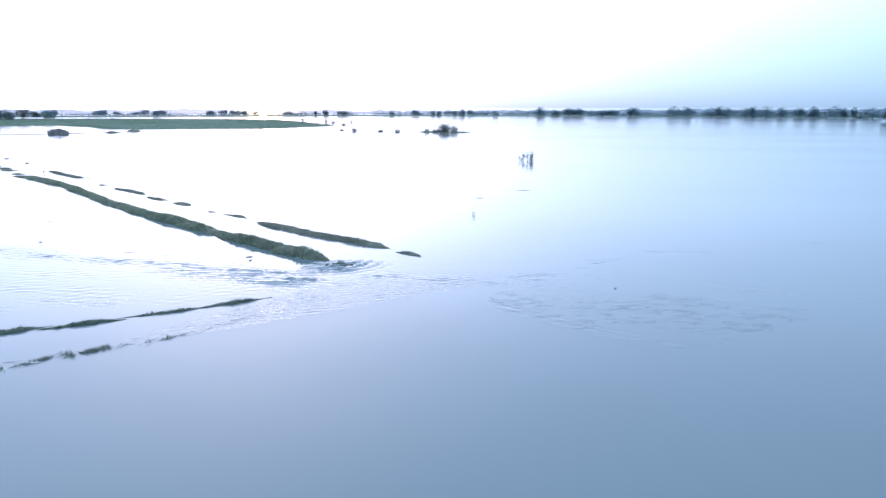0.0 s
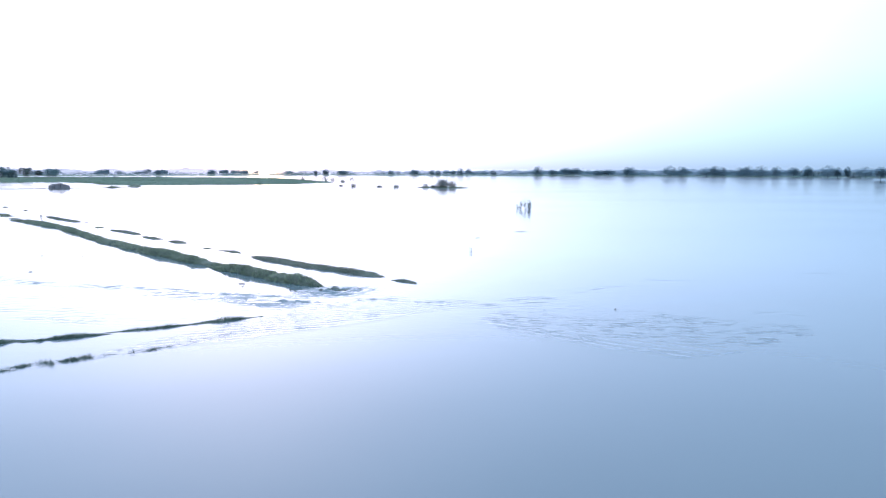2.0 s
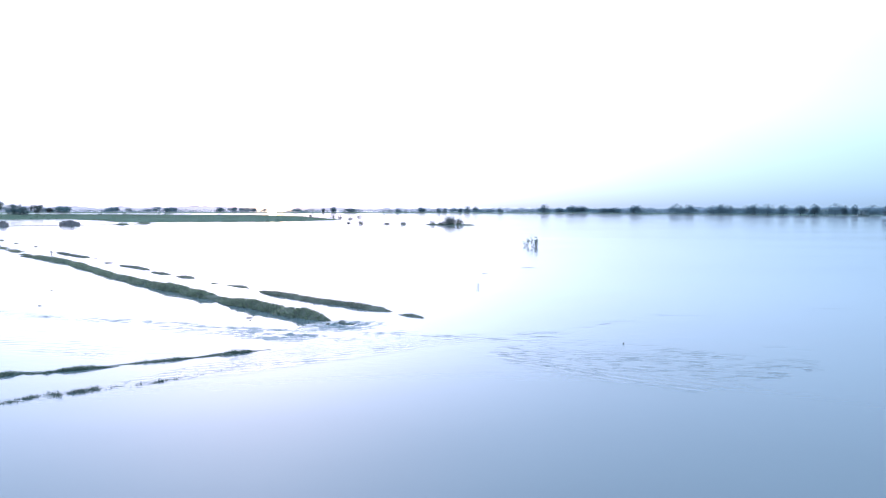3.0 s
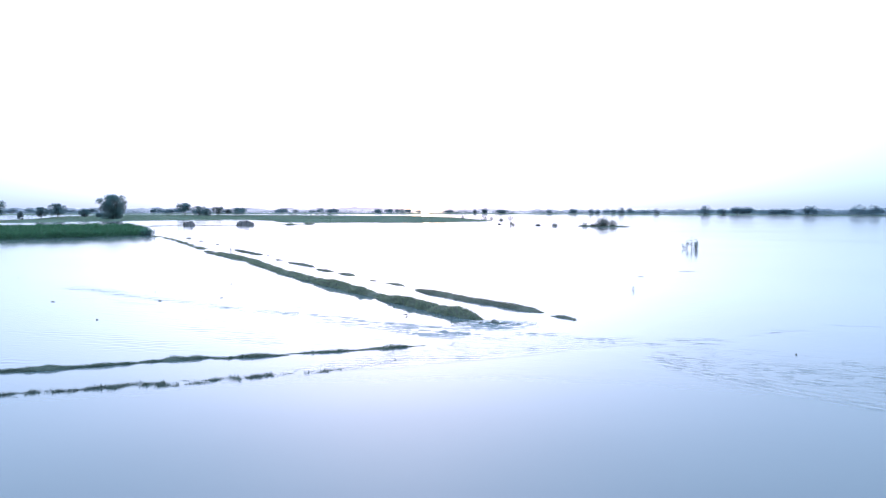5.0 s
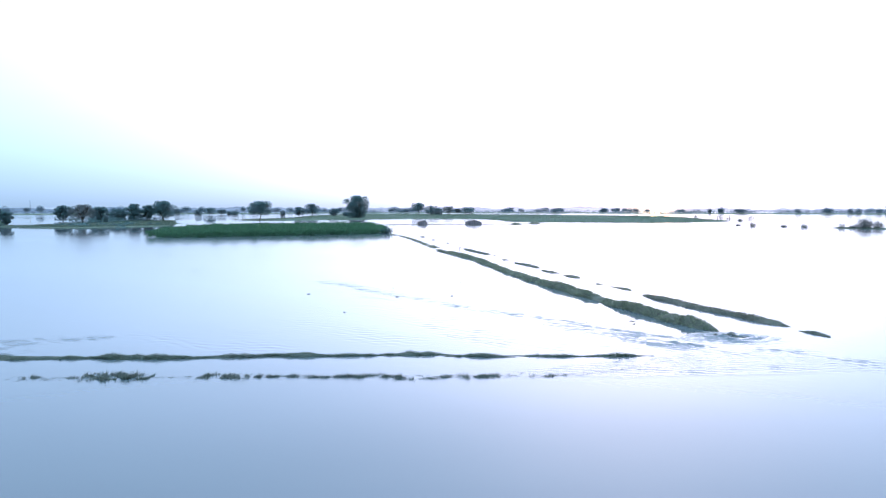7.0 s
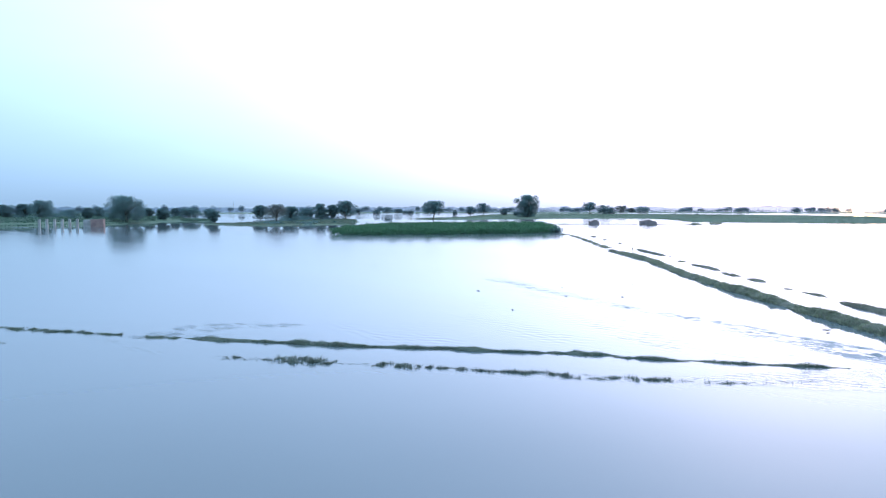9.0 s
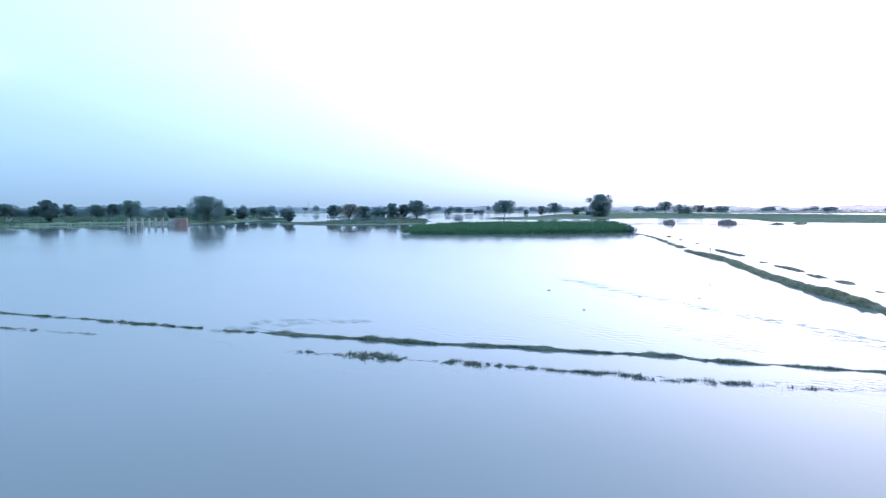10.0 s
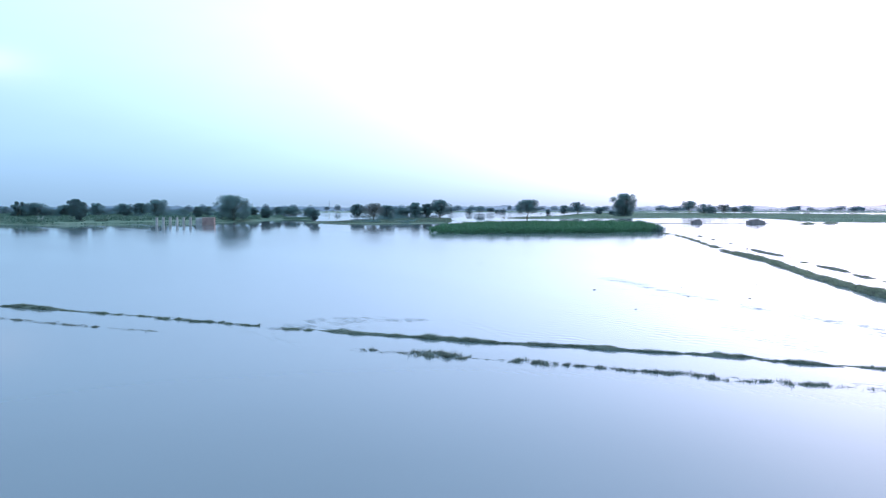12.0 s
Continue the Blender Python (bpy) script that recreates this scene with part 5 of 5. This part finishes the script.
for i, (x, y, s, a) in enumerate(((-33.6, 368.4, 2.0, 5), (165.5, 325.6, 1.6, -25), (151.6, 384.0, 1.2, 15))):
    drift_log(x, y, s, a, 260 + i)
for i, (x, y, s, a) in enumerate(((2.3, 42.9, 0.42, 10), (5.4, 47.1, 1.0, 4), (-7.7, 52.2, 0.25, 30), (5.3, 20.9, 0.12, 60), (-7.2, 25.6, 0.3, 20), (-7.0, 25.0, 0.2, 70))):
    floating_stick(x, y, s, a, 240 + i)


# ---- sluice on the river bank ----
def sluice():
    rg = np.random.default_rng(51)
    ob = new("sluice")
    ob.matrix_world = pose(-161.7, 44.4, 0.0, 0, 0, 50.5)
    # a row of bare piers along local x, then the abutment and the brick wing wall
    for i in range(6):
        g = Geo()
        box(g, (0.1 + i * 1.5, rg.normal(0, 0.03), 0.45), (0.44, 0.45, 2.4 + rg.normal(0, 0.05)), rg.normal(0, 0.03), 0.015, rg)
        part("pier", g, PLASTER, ob, smooth=False)
    g = Geo()
    box(g, (9.6, 0.1, 0.35), (1.5, 0.7, 2.4), 0, 0.02, rg)
    part("abutment", g, PLASTER, ob, "pale plastered abutment", smooth=False)
    g = Geo()
    box(g, (11.7, 0.0, 0.38), (2.5, 1.6, 2.5), radians(8), 0.03, rg)
    part("wing_wall", g, BRICK, ob, "red brick wing wall", smooth=False)
    # the shade on this face is put in as a duller brick colour
    g = Geo()
    box(g, (10.55, 0.25, 0.36), (0.5, 0.8, 2.45), radians(20), 0.03, rg)
    part("return_wall", g, MUDBRICK, ob, "shaded brick return wall", smooth=False)
    return tagged(ob, "concrete sluice with a row of bare piers and brick walls", "sluice")


sluice()


# ---- ruined brick huts and mounds in the flood ----
def ruin(x, y, length, depth, high, turn, seed, label):
    rg = np.random.default_rng(seed)
    ob = new("brick_ruin")
    ob.matrix_world = pose(x, y, 0, 0, 0, turn)
    n = max(3, int(length / 0.55))
    for i in range(n):
        h = high * rg.uniform(0.72, 1.05) * (0.7 if i in (0, n - 1) else 1)
        g = Geo()
        box(g, ((i + 0.5) * length / n - length / 2, rg.normal(0, 0.05), h / 2 - 0.15), (length / n * 0.99, depth, h + 0.3), 0, 0.04, rg, 0.07)
        part("wall_stub", g, MUDBRICK, ob, smooth=False)
    return tagged(ob, label, "ruin", "brick ruins")


ruin(-92.0, 144.1, 2.3, 1.4, 1.15, 48, 61, "crumbling brick stub standing in floodwater")
ruin(-80.8, 149.3, 3.7, 1.8, 1.15, 48, 62, "low crumbling brick hut walls in floodwater")
bank("earth_mound", [(-74.4, 157.0), (-72.5, 159.0)], 0.8, 0.4, True, 0.3, 63, "low brown earth mound at the field edge", "mound", "earth mounds", dens=30, width=0.05)
bank("earth_mound", [(-73.6, 165.5), (-71.2, 168.0)], 0.9, 0.48, True, 0.3, 64, "low brown earth mound at the field edge", "mound", "earth mounds", dens=30, width=0.05)
bank("mud_spit", [(-98, 137.2), (-92, 144.5), (-85, 148.5), (-79, 153), (-74.5, 157.5), (-71, 166)], 0.35, 0.06, True, 0.2, 65, "narrow muddy spit with thin grass", "spit", dens=25, width=0.05)

# ---- forked bleached post, a mast and houses far off ----
g = Geo()
tube(g, [(0, 0, -0.3), (0.05, 0, 0.9)], [0.12, 0.09], 7)
tube(g, [(0.05, 0, 0.85), (-0.35, 0.1, 1.5), (-0.55, 0.1, 2.0)], [0.08, 0.06, 0.03], 6)
tube(g, [(0.05, 0, 0.85), (0.4, 0, 1.4), (0.7, 0.05, 1.9)], [0.08, 0.06, 0.03], 6)
tagged(thing("dead_trunk", g, PALE, pose(-188.0, 25.8, 0.0, 0, 0, 80)), "bleached forked dead trunk at the water's edge", "dead trunk")


def mast(x, y, high):
    ob = new("lattice_mast")
    ob.matrix_world = pose(x, y, 0.3)
    w = 0.4
    legs = [(-w, -w), (w, -w), (w, w), (-w, w)]
    for lx, ly in legs:
        g = Geo()
        tube(g, [(lx, ly, 0), (lx * 0.25, ly * 0.25, high)], [0.07, 0.05], 5)
        part("leg", g, STEEL, ob)
    g = Geo()
    for k in range(8):
        a, b_ = k / 8, (k + 1) / 8
        for i in range(4):
            p, q = legs[i], legs[(i + 1) % 4]
            tube(g, [(p[0] * (1 - 0.75 * a), p[1] * (1 - 0.75 * a), high * a), (q[0] * (1 - 0.75 * b_), q[1] * (1 - 0.75 * b_), high * b_)], [0.03, 0.03], 4)
    part("bracing", g, STEEL, ob)
    return tagged(ob, "thin steel lattice mast far beyond the trees", "mast")


mast(*polar(61.3, 820), 11.0)


def house(x, y, w, d, h, turn, seed):
    rg = np.random.default_rng(seed)
    ob = new("house")
    ob.matrix_world = pose(x, y, 0.3, 0, 0, turn)
    g = Geo()
    box(g, (0, 0, h / 2), (w, d, h), 0, 0.01, rg)
    part("walls", g, PLASTER, ob, smooth=False)
    g = Geo()
    box(g, (0, 0, h + 0.12), (w + 0.4, d + 0.4, 0.24), 0, 0.01, rg)
    part("roof", g, PLASTER, ob, smooth=False)
    g = Geo()
    box(g, (-w * 0.2, -d / 2 - 0.01, 1.0), (0.9, 0.06, 2.0))
    part("door", g, TWIG, ob, smooth=False)
    g = Geo()
    box(g, (w * 0.22, -d / 2 - 0.01, 1.6), (1.0, 0.06, 1.0))
    part("window", g, TWIG, ob, smooth=False)
    return tagged(ob, "small pale flat-roofed house among far trees", "house", "far houses")


for i, (deg, r, w) in enumerate(((27.9, 440, 6.0), (26.7, 446, 5.0), (30.4, 436, 5.5))):
    house(*polar(-deg, r), w, 4.0, 2.6, -deg + 8, 70 + i)

rg = np.random.default_rng(77)
for i in range(26):
    floating_stick(rg.uniform(-52, -11), rg.uniform(21, 50), rg.uniform(0.07, 0.18), rg.uniform(0, 180), 300 + i, "small scrap of flotsam on still water")
